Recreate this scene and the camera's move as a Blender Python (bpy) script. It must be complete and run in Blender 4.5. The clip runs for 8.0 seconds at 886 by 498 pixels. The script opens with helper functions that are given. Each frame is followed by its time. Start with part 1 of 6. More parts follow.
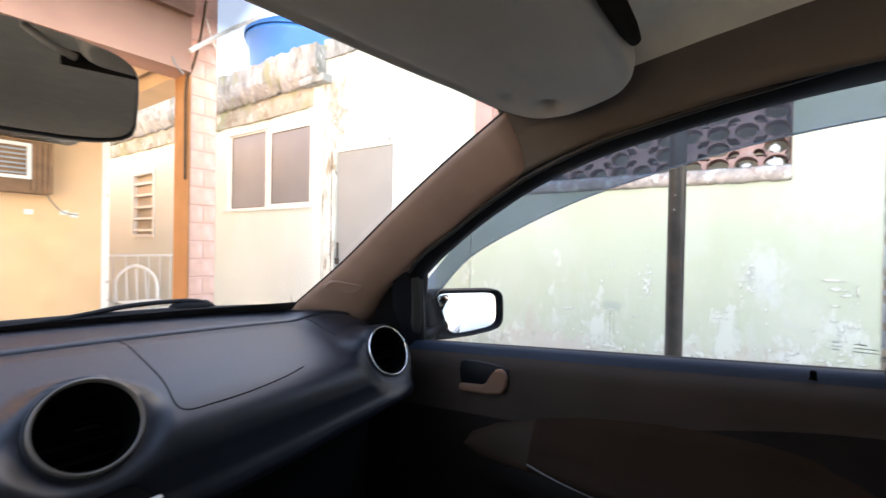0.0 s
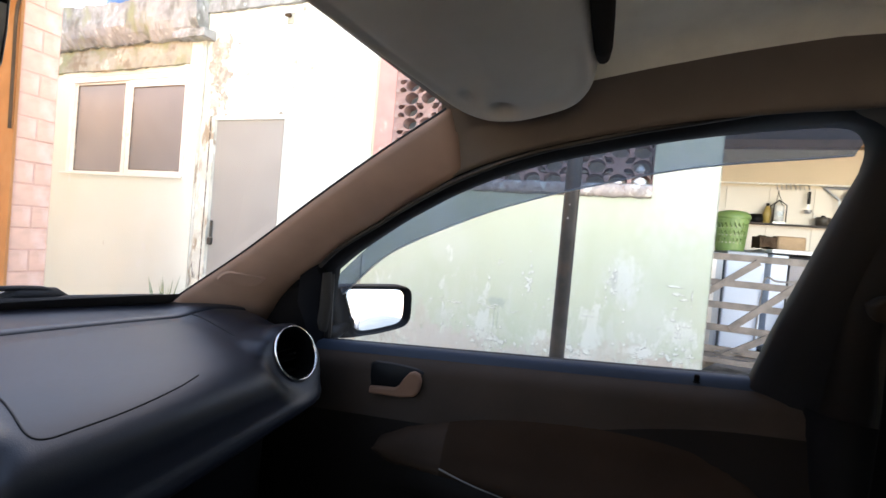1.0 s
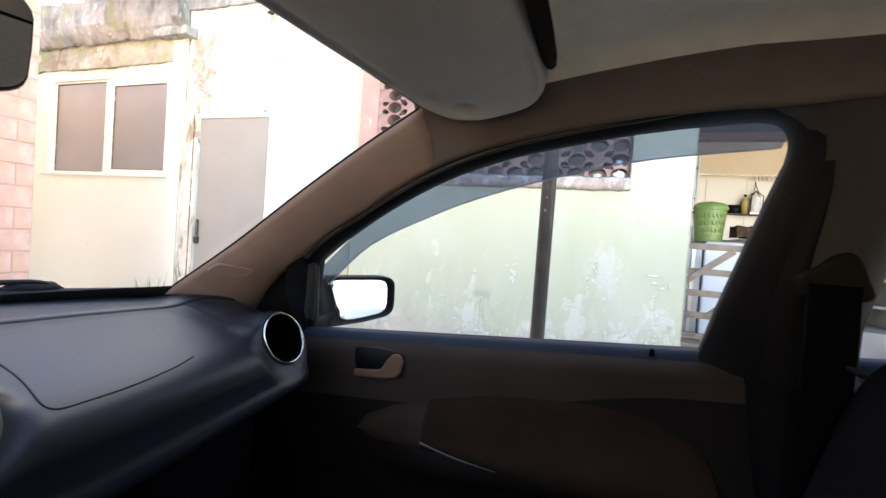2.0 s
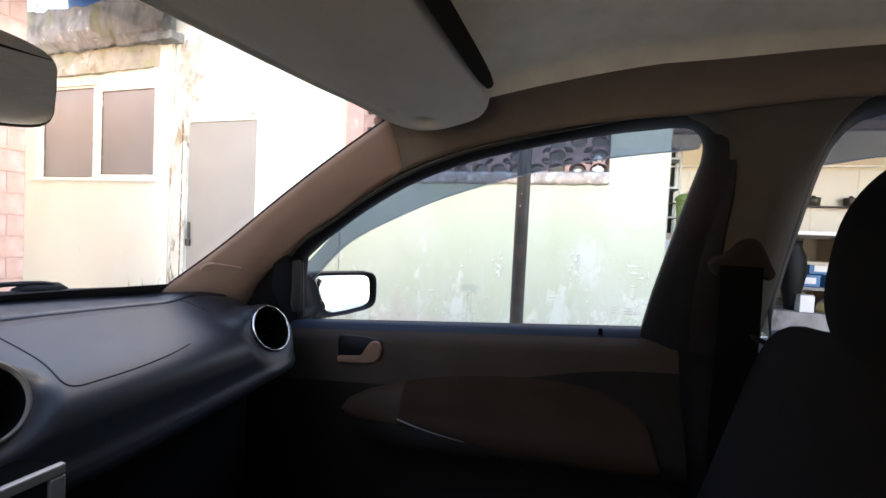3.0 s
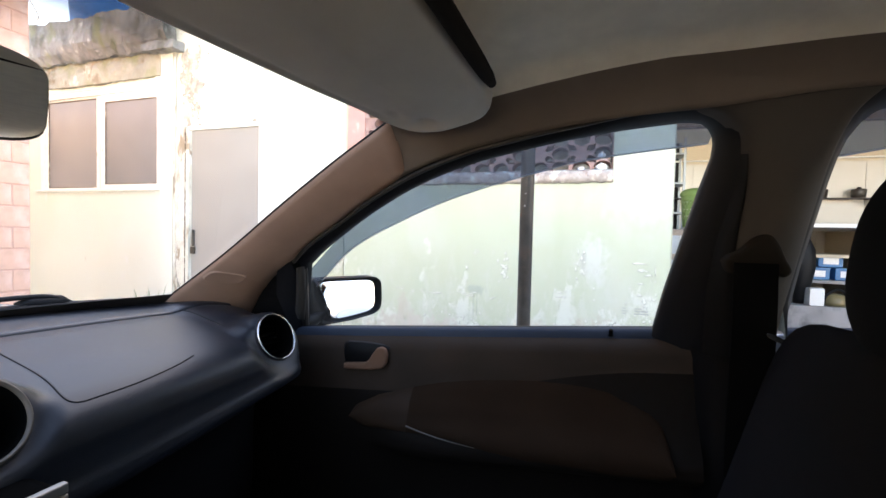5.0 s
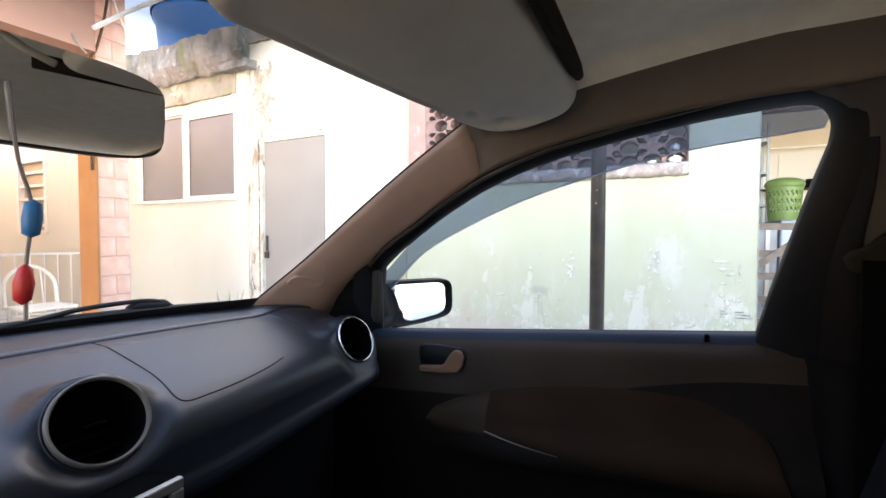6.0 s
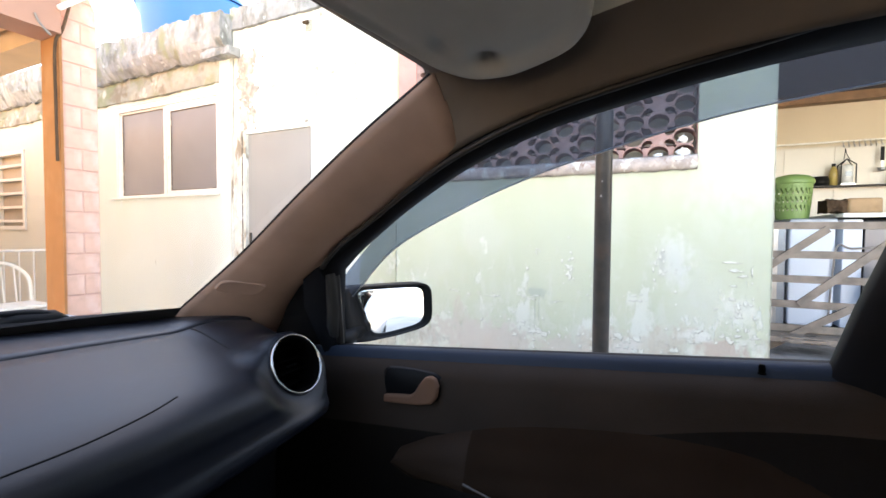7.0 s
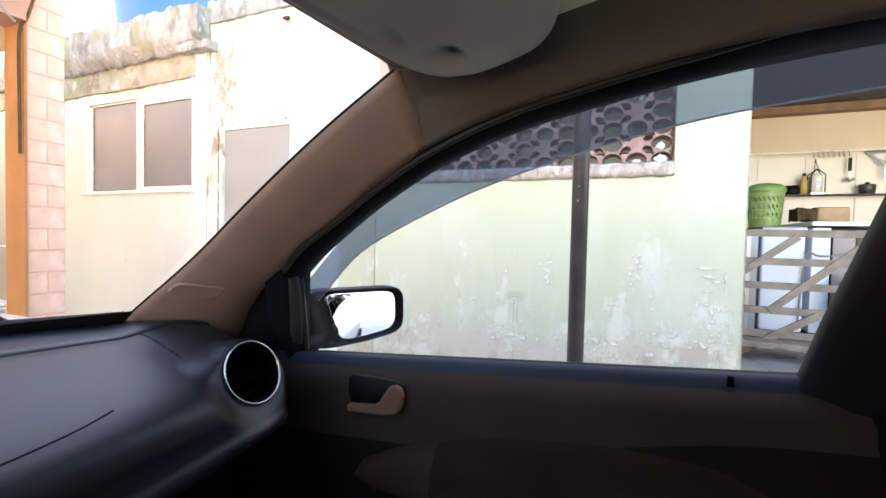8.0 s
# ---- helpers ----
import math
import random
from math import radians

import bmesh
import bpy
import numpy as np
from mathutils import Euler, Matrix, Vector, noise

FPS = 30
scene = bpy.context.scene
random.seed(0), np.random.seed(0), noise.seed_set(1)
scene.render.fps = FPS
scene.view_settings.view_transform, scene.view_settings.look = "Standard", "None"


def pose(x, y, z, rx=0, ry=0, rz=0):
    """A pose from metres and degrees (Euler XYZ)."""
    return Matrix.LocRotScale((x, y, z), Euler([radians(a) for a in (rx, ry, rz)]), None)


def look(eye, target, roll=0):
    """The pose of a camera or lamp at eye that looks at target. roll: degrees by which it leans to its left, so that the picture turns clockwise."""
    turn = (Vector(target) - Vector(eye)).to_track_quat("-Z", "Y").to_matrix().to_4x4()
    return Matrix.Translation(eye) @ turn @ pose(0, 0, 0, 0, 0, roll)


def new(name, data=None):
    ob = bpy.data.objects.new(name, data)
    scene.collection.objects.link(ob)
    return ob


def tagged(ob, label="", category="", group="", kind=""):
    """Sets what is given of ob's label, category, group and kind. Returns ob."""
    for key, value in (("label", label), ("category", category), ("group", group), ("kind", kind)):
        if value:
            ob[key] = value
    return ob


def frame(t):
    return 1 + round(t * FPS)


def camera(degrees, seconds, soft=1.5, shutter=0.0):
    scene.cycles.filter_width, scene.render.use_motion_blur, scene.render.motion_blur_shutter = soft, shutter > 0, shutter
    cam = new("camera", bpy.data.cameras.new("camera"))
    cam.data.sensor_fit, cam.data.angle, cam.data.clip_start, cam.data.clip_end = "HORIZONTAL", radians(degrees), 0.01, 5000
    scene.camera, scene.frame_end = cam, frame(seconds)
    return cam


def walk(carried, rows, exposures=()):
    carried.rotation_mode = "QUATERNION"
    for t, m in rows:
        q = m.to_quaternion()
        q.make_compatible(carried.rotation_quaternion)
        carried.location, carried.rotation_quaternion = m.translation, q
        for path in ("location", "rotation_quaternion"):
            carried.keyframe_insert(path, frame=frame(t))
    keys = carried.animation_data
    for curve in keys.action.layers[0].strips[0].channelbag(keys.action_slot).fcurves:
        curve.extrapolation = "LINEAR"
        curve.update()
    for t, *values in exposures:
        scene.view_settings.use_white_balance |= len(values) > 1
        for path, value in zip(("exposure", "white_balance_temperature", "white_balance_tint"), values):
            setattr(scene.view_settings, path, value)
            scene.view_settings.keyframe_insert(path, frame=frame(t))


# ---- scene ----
cam = camera(90.4, 8.0, shutter=0.5)
PATH = [
    (0, (1.377, 0.536, 1.172), (3.009, 1.692, 1.15), 1.1),
    (0.5, (1.39, 0.578, 1.18), (3.155, 1.519, 1.151), 1.8),
    (1, (1.377, 0.615, 1.183), (3.253, 1.307, 1.141), 5.1),
    (1.5, (1.367, 0.608, 1.174), (3.255, 1.266, 1.123), 4.7),
    (3, (1.266, 0.504, 1.176), (3.168, 1.12, 1.107), 2.8),
    (3.5, (1.271, 0.5, 1.174), (3.174, 1.112, 1.106), 2.0),
    (4, (1.274, 0.503, 1.172), (3.176, 1.116, 1.107), 1.6),
    (5.5, (1.279, 0.524, 1.182), (3.158, 1.205, 1.119), 1.0),
    (6, (1.278, 0.546, 1.181), (3.074, 1.423, 1.117), 0.1),
    (6.5, (1.375, 0.562, 1.179), (3.17, 1.441, 1.11), 0.2),
    (7, (1.475, 0.593, 1.174), (3.277, 1.459, 1.104), 0.4),
    (7.5, (1.507, 0.594, 1.177), (3.329, 1.418, 1.113), 0.9),
    (8, (1.507, 0.583, 1.178), (3.342, 1.377, 1.116), 1.3),
]
walk(cam, [(t, look(eye, target, roll)) for t, eye, target, roll in PATH],
     exposures=[(0, 3.12, 8000, 18), (1.0, 3.04, 8000, 18), (1.6, 3.02, 8000, 18), (3, 3.14, 7900, 18), (6, 3.14, 7900, 18), (7, 3.05, 8000, 18), (8, 3.04, 8000, 18)])

# ---- daylight ----
world = bpy.data.worlds.new("world")
scene.world = world
world.use_nodes = True
wn = world.node_tree
sky = wn.nodes.new("ShaderNodeTexSky")
sky.sky_type = "NISHITA"
sky.sun_disc = False
sky.sun_elevation = radians(31)
sky.sun_rotation = radians(85)
sky.air_density, sky.dust_density = 1.0, 1.0
wn.links.new(sky.outputs[0], wn.nodes["Background"].inputs[0])
wn.nodes["Background"].inputs[1].default_value = 0.15
sun = new("sun", bpy.data.lights.new("sun", "SUN"))
sun.data.energy, sun.data.angle, sun.data.color = 4.0, radians(0.6), (1.0, 0.95, 0.86)
sun.matrix_world = look((20 * math.sin(radians(85)) * math.cos(radians(31)), 20 * math.cos(radians(85)) * math.cos(radians(31)), 20 * math.sin(radians(31))), (0, 0, 0))


# ---- materials ----
def mat(name, colour, rough=0.6, metal=0.0, vary=0.12, scale=8.0, bump=0.0, bscale=60.0, spec=0.5, second=None, streak=0.8):
    """Principled surface with grain, and patches of a second colour."""
    m = bpy.data.materials.new(name)
    m.use_nodes = True
    t = m.node_tree
    p = t.nodes["Principled BSDF"]
    p.inputs["Roughness"].default_value = rough
    p.inputs["Metallic"].default_value = metal
    p.inputs["Specular IOR Level"].default_value = spec
    co = t.nodes.new("ShaderNodeTexCoord")
    n = t.nodes.new("ShaderNodeTexNoise")
    n.inputs["Scale"].default_value = scale
    n.inputs["Detail"].default_value = 6
    t.links.new(co.outputs["Object"], n.inputs["Vector"])
    r = t.nodes.new("ShaderNodeValToRGB")
    r.color_ramp.elements[0].position, r.color_ramp.elements[1].position = 0.3, 0.7
    r.color_ramp.elements[0].color = (*[c * (1 - vary) for c in colour], 1)
    r.color_ramp.elements[1].color = (*[min(1, c * (1 + vary)) for c in colour], 1)
    t.links.new(n.outputs["Fac"], r.inputs[0])
    out = r.outputs[0]
    for k, (col, am, sc, ed) in enumerate(second or ()):
        n2 = t.nodes.new("ShaderNodeTexNoise")
        n2.inputs["Scale"].default_value = sc
        n2.inputs["Detail"].default_value = 9
        n2.inputs["Roughness"].default_value = 0.62
        mp = t.nodes.new("ShaderNodeMapping")
        mp.inputs["Location"].default_value = (3.1 * k + 1, 7.7 * k, 2.3 * k)
        mp.inputs["Scale"].default_value = (1, 1, streak)
        t.links.new(co.outputs["Object"], mp.inputs[0])
        t.links.new(mp.outputs[0], n2.inputs["Vector"])
        r2 = t.nodes.new("ShaderNodeValToRGB")
        r2.color_ramp.elements[0].position, r2.color_ramp.elements[1].position = 1 - am - ed, 1 - am + ed
        t.links.new(n2.outputs["Fac"], r2.inputs[0])
        mx = t.nodes.new("ShaderNodeMix")
        mx.data_type = "RGBA"
        t.links.new(r2.outputs[0], mx.inputs["Factor"])
        t.links.new(out, mx.inputs["A"])
        mx.inputs["B"].default_value = (*col, 1)
        out = mx.outputs["Result"]
    t.links.new(out, p.inputs["Base Color"])
    if bump:
        nb = t.nodes.new("ShaderNodeTexNoise")
        nb.inputs["Scale"].default_value = bscale
        nb.inputs["Detail"].default_value = 4
        t.links.new(co.outputs["Object"], nb.inputs["Vector"])
        b = t.nodes.new("ShaderNodeBump")
        b.inputs["Strength"].default_value = bump
        b.inputs["Distance"].default_value = 0.004
        t.links.new(nb.outputs["Fac"], b.inputs["Height"])
        t.links.new(b.outputs[0], p.inputs["Normal"])
    return m


def pane(name, tint, gloss=0.03, dust=0.0):
    """Thin sheet: tinted see-through with a mirror sheen that grows at grazing angles, and a film of dust where asked."""
    m = bpy.data.materials.new(name)
    m.use_nodes = True
    t = m.node_tree
    t.nodes.remove(t.nodes["Principled BSDF"])
    a = t.nodes.new("ShaderNodeBsdfTransparent")
    a.inputs[0].default_value = (*tint, 1)
    g = t.nodes.new("ShaderNodeBsdfGlossy")
    g.inputs["Roughness"].default_value = 0.02
    lw = t.nodes.new("ShaderNodeLayerWeight")
    pw = t.nodes.new("ShaderNodeMath")
    pw.operation, pw.inputs[1].default_value = "POWER", 5.0
    t.links.new(lw.outputs["Facing"], pw.inputs[0])
    f = t.nodes.new("ShaderNodeMath")
    f.operation, f.inputs[1].default_value, f.inputs[2].default_value = "MULTIPLY_ADD", 0.7, gloss
    t.links.new(pw.outputs[0], f.inputs[0])
    x = t.nodes.new("ShaderNodeMixShader")
    t.links.new(f.outputs[0], x.inputs[0])
    t.links.new(a.outputs[0], x.inputs[1])
    t.links.new(g.outputs[0], x.inputs[2])
    out = x.outputs[0]
    if dust:
        d = t.nodes.new("ShaderNodeBsdfTranslucent")
        d.inputs[0].default_value = (0.62, 0.68, 0.80, 1)
        y = t.nodes.new("ShaderNodeMixShader")
        y.inputs[0].default_value = dust
        t.links.new(out, y.inputs[1])
        t.links.new(d.outputs[0], y.inputs[2])
        out = y.outputs[0]
    t.links.new(out, t.nodes["Material Output"].inputs[0])
    return m


# Blue colour stands for the sky sheen along the door's top ledge.
LEDGE = mat("ledge_blue_sheen", (0.022, 0.031, 0.047), 0.5, spec=0.1, vary=0.1)
VOID = mat("vent_black", (0.002, 0.002, 0.002), 0.8, spec=0.02)
CAP = mat("anchor_plastic", (0.022, 0.019, 0.017), 0.45, spec=0.35, vary=0.08)
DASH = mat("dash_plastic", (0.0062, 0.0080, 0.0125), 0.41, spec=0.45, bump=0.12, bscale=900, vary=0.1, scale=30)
# Darker copy of the pillar trim: shade on the middle pillar put in colour.
MIDTRIM_SHADED = mat("middle_trim_shaded", (0.051, 0.045, 0.039), 0.75, bump=0.12, bscale=900, vary=0.08, scale=12)
RINGDARK = mat("dull_ring", (0.13, 0.115, 0.10), 0.5, metal=0.4, vary=0.1)
# Darker copy of the orange paint: the pillar side's shade put in colour.
ORANGE_SHADED = mat("orange_paint_shaded", (0.46, 0.19, 0.065), 0.85, vary=0.1, scale=5, bump=0.25, bscale=40, second=[((0.54, 0.26, 0.11), 0.4, 3.0, 0.1)])
BLACK = mat("black_plastic", (0.006, 0.006, 0.0065), 0.5, spec=0.2, bump=0.15, bscale=700, vary=0.1)
FRAMERUB = mat("door_frame_rubber", (0.0065, 0.0072, 0.0095), 0.5, spec=0.24, vary=0.1)
RUBBER = mat("rubber", (0.006, 0.006, 0.0065), 0.6, spec=0.2, vary=0.1)
DOORTRIM = mat("door_trim", (0.033, 0.0243, 0.0194), 0.6, spec=0.05, bump=0.2, bscale=800)
# Darker copy of the door trim, for shade low on the door.
DOORSHADE = mat("door_lower_shaded", (0.0105, 0.0081, 0.0067), 0.6, spec=0.05, bump=0.2, bscale=800)
CEILDARK = mat("dark_boards", (0.09, 0.075, 0.072), 0.8, vary=0.2, scale=4)
# Lighter than the cloth: the glow on the armrest's front end, in colour.
ARMEND = mat("armrest_end_lit", (0.032, 0.0188, 0.0121), 0.6, spec=0.1, bump=0.15, bscale=900)
DOORCLOTH = mat("door_cloth", (0.0245, 0.0145, 0.0094), 0.9, spec=0.03, bump=0.3, bscale=1200)
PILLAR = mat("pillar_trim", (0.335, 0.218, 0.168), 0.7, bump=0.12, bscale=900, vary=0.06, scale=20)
LINER = mat("headliner_felt", (0.88, 0.845, 0.735), 0.95, bump=0.2, bscale=1500, vary=0.06, scale=25)
VISOR = mat("visor_vinyl", (0.52, 0.49, 0.43), 0.65, bump=0.12, bscale=900, vary=0.05, scale=20)
SEAT = mat("seat_fabric", (0.0045, 0.0045, 0.0055), 0.95, spec=0.1, bump=0.4, bscale=1200)
CHROME = mat("chrome_ring", (0.62, 0.6, 0.57), 0.22, metal=1.0, vary=0.05)
SATIN = mat("satin_silver", (0.30, 0.28, 0.255), 0.45, metal=0.7, vary=0.06)
HANDLE = mat("handle_plastic", (0.14, 0.077, 0.05), 0.6, spec=0.08, vary=0.06)
MIRROR = mat("mirror_glass", (0.86, 0.88, 0.88), 0.01, metal=1.0, vary=0.0)
PAINT = mat("car_paint", (0.55, 0.56, 0.57), 0.22, metal=0.3, vary=0.03)
TYRE = mat("tyre", (0.02, 0.02, 0.02), 0.8)
GLASS = pane("car_glass", (0.97, 0.985, 0.975), 0.02)
FILM = pane("dark_film_glass", (0.07, 0.072, 0.075))
DRIVERGLASS = pane("driver_glass", (0.6, 0.61, 0.61))
LIGHTFILM = pane("light_film_glass", (0.72, 0.73, 0.74))
SMOKE = pane("smoked_acrylic", (0.20, 0.255, 0.33), 0.05, 0.045)
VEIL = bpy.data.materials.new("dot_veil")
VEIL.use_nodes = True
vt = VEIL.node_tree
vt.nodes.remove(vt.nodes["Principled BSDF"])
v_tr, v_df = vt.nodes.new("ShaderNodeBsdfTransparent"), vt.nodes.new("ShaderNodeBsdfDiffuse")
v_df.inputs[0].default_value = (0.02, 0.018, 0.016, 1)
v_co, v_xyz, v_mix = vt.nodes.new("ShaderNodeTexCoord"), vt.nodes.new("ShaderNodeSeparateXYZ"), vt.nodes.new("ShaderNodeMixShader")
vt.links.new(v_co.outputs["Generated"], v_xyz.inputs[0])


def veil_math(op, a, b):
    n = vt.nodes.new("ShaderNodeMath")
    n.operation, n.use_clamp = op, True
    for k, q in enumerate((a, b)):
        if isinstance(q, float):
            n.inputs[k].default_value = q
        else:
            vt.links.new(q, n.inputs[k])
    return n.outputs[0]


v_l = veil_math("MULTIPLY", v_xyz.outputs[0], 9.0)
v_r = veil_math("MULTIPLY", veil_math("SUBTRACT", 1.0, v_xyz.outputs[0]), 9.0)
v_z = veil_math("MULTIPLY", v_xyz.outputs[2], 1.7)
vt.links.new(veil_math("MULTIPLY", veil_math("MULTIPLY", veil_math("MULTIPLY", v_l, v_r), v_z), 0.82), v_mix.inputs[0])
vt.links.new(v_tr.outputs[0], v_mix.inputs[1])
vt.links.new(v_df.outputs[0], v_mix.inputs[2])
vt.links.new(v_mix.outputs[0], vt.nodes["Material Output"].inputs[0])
# Dark brown for the shade behind the visor and for the belt anchor.
GAP_ANCHOR = mat("gap_shade_anchor_brown", (0.02, 0.017, 0.0145), 0.85, spec=0.04, vary=0.1)
BELT = mat("belt_web", (0.0028, 0.0028, 0.003), 0.9, spec=0.05, bump=0.3, bscale=900)
STRIPGREY = mat("strip_plastic", (0.028, 0.027, 0.026), 0.5, spec=0.3, bump=0.1, bscale=900, vary=0.08)
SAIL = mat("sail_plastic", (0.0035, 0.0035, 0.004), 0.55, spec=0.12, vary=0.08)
FRIT = mat("frit_enamel", (0.02, 0.02, 0.02), 0.5)

def weathered_paint(name, low, high, wash, peel, bare, spots):
    """Old limewash: cloudy coat, pale runs, crisp peeled patches, bare plaster near the foot, and single stains and
    spots.
    """
    m = bpy.data.materials.new(name)
    m.use_nodes = True
    t = m.node_tree
    p = t.nodes["Principled BSDF"]
    p.inputs["Roughness"].default_value = 0.88
    p.inputs["Specular IOR Level"].default_value = 0.2
    co = t.nodes.new("ShaderNodeTexCoord")
    xyz = t.nodes.new("ShaderNodeSeparateXYZ")
    t.links.new(co.outputs["Object"], xyz.inputs[0])

    def clouds(scale, stretch, seed, detail=8, rough=0.6):
        mp = t.nodes.new("ShaderNodeMapping")
        mp.inputs["Location"].default_value = (seed, seed * 1.7, seed * 0.6)
        mp.inputs["Scale"].default_value = (1, 1, stretch)
        t.links.new(co.outputs["Object"], mp.inputs[0])
        n = t.nodes.new("ShaderNodeTexNoise")
        n.inputs["Scale"].default_value, n.inputs["Detail"].default_value, n.inputs["Roughness"].default_value = scale, detail, rough
        t.links.new(mp.outputs[0], n.inputs["Vector"])
        return n.outputs["Fac"]

    def span(v, a, b, c=0.0, d=1.0):
        r = t.nodes.new("ShaderNodeMapRange")
        r.inputs["From Min"].default_value, r.inputs["From Max"].default_value = a, b
        r.inputs["To Min"].default_value, r.inputs["To Max"].default_value = c, d
        t.links.new(v, r.inputs["Value"])
        return r.outputs["Result"]

    def calc(op, a, b):
        n = t.nodes.new("ShaderNodeMath")
        n.operation = op
        for k, q in enumerate((a, b)):
            if isinstance(q, float):
                n.inputs[k].default_value = q
            else:
                t.links.new(q, n.inputs[k])
        return n.outputs[0]

    def over(base, mask, colour):
        mx = t.nodes.new("ShaderNodeMix")
        mx.data_type = "RGBA"
        t.links.new(mask, mx.inputs["Factor"])
        if isinstance(base, tuple):
            mx.inputs["A"].default_value = (*base, 1)
        else:
            t.links.new(base, mx.inputs["A"])
        mx.inputs["B"].default_value = (*colour, 1)
        return mx.outputs["Result"]

    y, z = xyz.outputs[1], xyz.outputs[2]
    wear = span(z, 0.55, 1.30, 0.11, -0.05)
    col = over(low, span(clouds(1.7, 0.7, 1.0), 0.35, 0.65), high)
    col = over(col, span(clouds(6.5, 0.35, 4.0), 0.52, 0.74, 0.0, 0.22), wash)
    col = over(col, span(clouds(2.4, 0.5, 9.0, 9, 0.65), 0.50, 0.60, 0.0, 0.36), wash)
    peeled = span(calc("ADD", calc("ADD", clouds(5.0, 0.55, 13.0, 12, 0.68), wear), calc("MULTIPLY", clouds(1.1, 1.0, 21.0), 0.25)), 0.735, 0.765)
    col = over(col, calc("MULTIPLY", peeled, 0.6), peel)
    specks = span(calc("ADD", clouds(26.0, 0.8, 31.0, 6), wear), 0.745, 0.765)
    col = over(col, calc("MULTIPLY", specks, 0.8), peel)
    low_bare = span(calc("ADD", clouds(3.2, 0.9, 43.0, 10, 0.65), span(z, 0.48, 0.80, 0.15, -0.10)), 0.60, 0.65)
    col = over(col, calc("MULTIPLY", low_bare, 0.75), bare)
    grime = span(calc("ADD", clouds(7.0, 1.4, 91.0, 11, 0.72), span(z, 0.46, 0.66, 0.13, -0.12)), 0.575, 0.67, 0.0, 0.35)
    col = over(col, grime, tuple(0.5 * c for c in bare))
    grit = span(clouds(45.0, 0.9, 71.0, 8, 0.75), 0.60, 0.68, 0.0, 0.45)
    col = over(col, grit, tuple(0.72 * c for c in bare))
    blot = span(calc("ADD", clouds(15.0, 0.5, 83.0, 10, 0.7), wear), 0.61, 0.635, 0.0, 0.4)
    col = over(col, blot, wash)
    wobble = clouds(22.0, 0.6, 57.0, 9, 0.7)
    for sy, sz, ry, rz, soft, tone, most in spots:
        dy = calc("DIVIDE", calc("SUBTRACT", y, sy), ry)
        dz = calc("DIVIDE", calc("SUBTRACT", z, sz), rz)
        d = calc("ADD", calc("POWER", calc("ADD", calc("MULTIPLY", dy, dy), calc("MULTIPLY", dz, dz)), 0.5), calc("MULTIPLY", calc("SUBTRACT", wobble, 0.5), 4.0))
        col = over(col, span(d, 1.0 - soft, 1.0 + soft, most, 0.0), tone)
    t.links.new(col, p.inputs["Base Color"])
    height = calc("ADD", calc("MULTIPLY", peeled, -0.5), calc("ADD", clouds(30.0, 0.8, 3.0, 5), calc("MULTIPLY", specks, -0.3)))
    b = t.nodes.new("ShaderNodeBump")
    b.inputs["Strength"].default_value, b.inputs["Distance"].default_value = 0.7, 0.004
    t.links.new(height, b.inputs["Height"])
    t.links.new(b.outputs[0], p.inputs["Normal"])
    return m


PALE = (0.74, 0.72, 0.63)
# The first spot is a soft pale patch for sky light on the top corner.
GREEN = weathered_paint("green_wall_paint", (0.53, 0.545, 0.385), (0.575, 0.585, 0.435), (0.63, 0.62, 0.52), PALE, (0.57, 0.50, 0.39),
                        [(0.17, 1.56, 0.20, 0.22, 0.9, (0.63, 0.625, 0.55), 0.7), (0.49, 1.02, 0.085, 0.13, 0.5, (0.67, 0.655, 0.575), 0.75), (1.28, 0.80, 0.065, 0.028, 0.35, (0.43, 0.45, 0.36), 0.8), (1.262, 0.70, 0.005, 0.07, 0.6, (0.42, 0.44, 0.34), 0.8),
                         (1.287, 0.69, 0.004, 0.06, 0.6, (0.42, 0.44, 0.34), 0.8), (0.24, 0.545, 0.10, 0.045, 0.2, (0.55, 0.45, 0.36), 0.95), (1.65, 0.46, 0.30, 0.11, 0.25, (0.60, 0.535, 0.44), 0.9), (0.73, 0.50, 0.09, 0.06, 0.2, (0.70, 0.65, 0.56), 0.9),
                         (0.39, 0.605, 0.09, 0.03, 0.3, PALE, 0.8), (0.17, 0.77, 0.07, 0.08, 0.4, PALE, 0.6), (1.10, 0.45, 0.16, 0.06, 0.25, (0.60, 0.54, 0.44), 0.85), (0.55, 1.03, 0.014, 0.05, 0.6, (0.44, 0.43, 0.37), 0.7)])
CREAM = mat("cream_wall_paint", (0.75, 0.75, 0.67), 0.85, vary=0.03, scale=3, bump=0.4, bscale=30,
            second=[((0.74, 0.73, 0.63), 0.42, 1.6, 0.1), ((0.78, 0.77, 0.72), 0.36, 6.0, 0.02), ((0.42, 0.38, 0.30), 0.29, 9.0, 0.02)], streak=0.5)
PINK = mat("pink_plaster", (0.60, 0.31, 0.27), 0.85, vary=0.1, scale=9, bump=0.5, bscale=50, second=[((0.66, 0.46, 0.41), 0.38, 9.0, 0.04)])
CLAY = mat("clay_block", (0.34, 0.205, 0.18), 0.85, vary=0.2, scale=14, bump=0.4, bscale=90, second=[((0.42, 0.33, 0.30), 0.36, 10.0, 0.05)])
BRICK = mat("painted_brick", (0.74, 0.45, 0.345), 0.8, vary=0.12, scale=12, bump=0.5, bscale=60, second=[((0.80, 0.56, 0.48), 0.4, 8.0, 0.08)])
MORTAR = mat("mortar", (0.64, 0.37, 0.295), 0.9, vary=0.12, scale=20, bump=0.5)
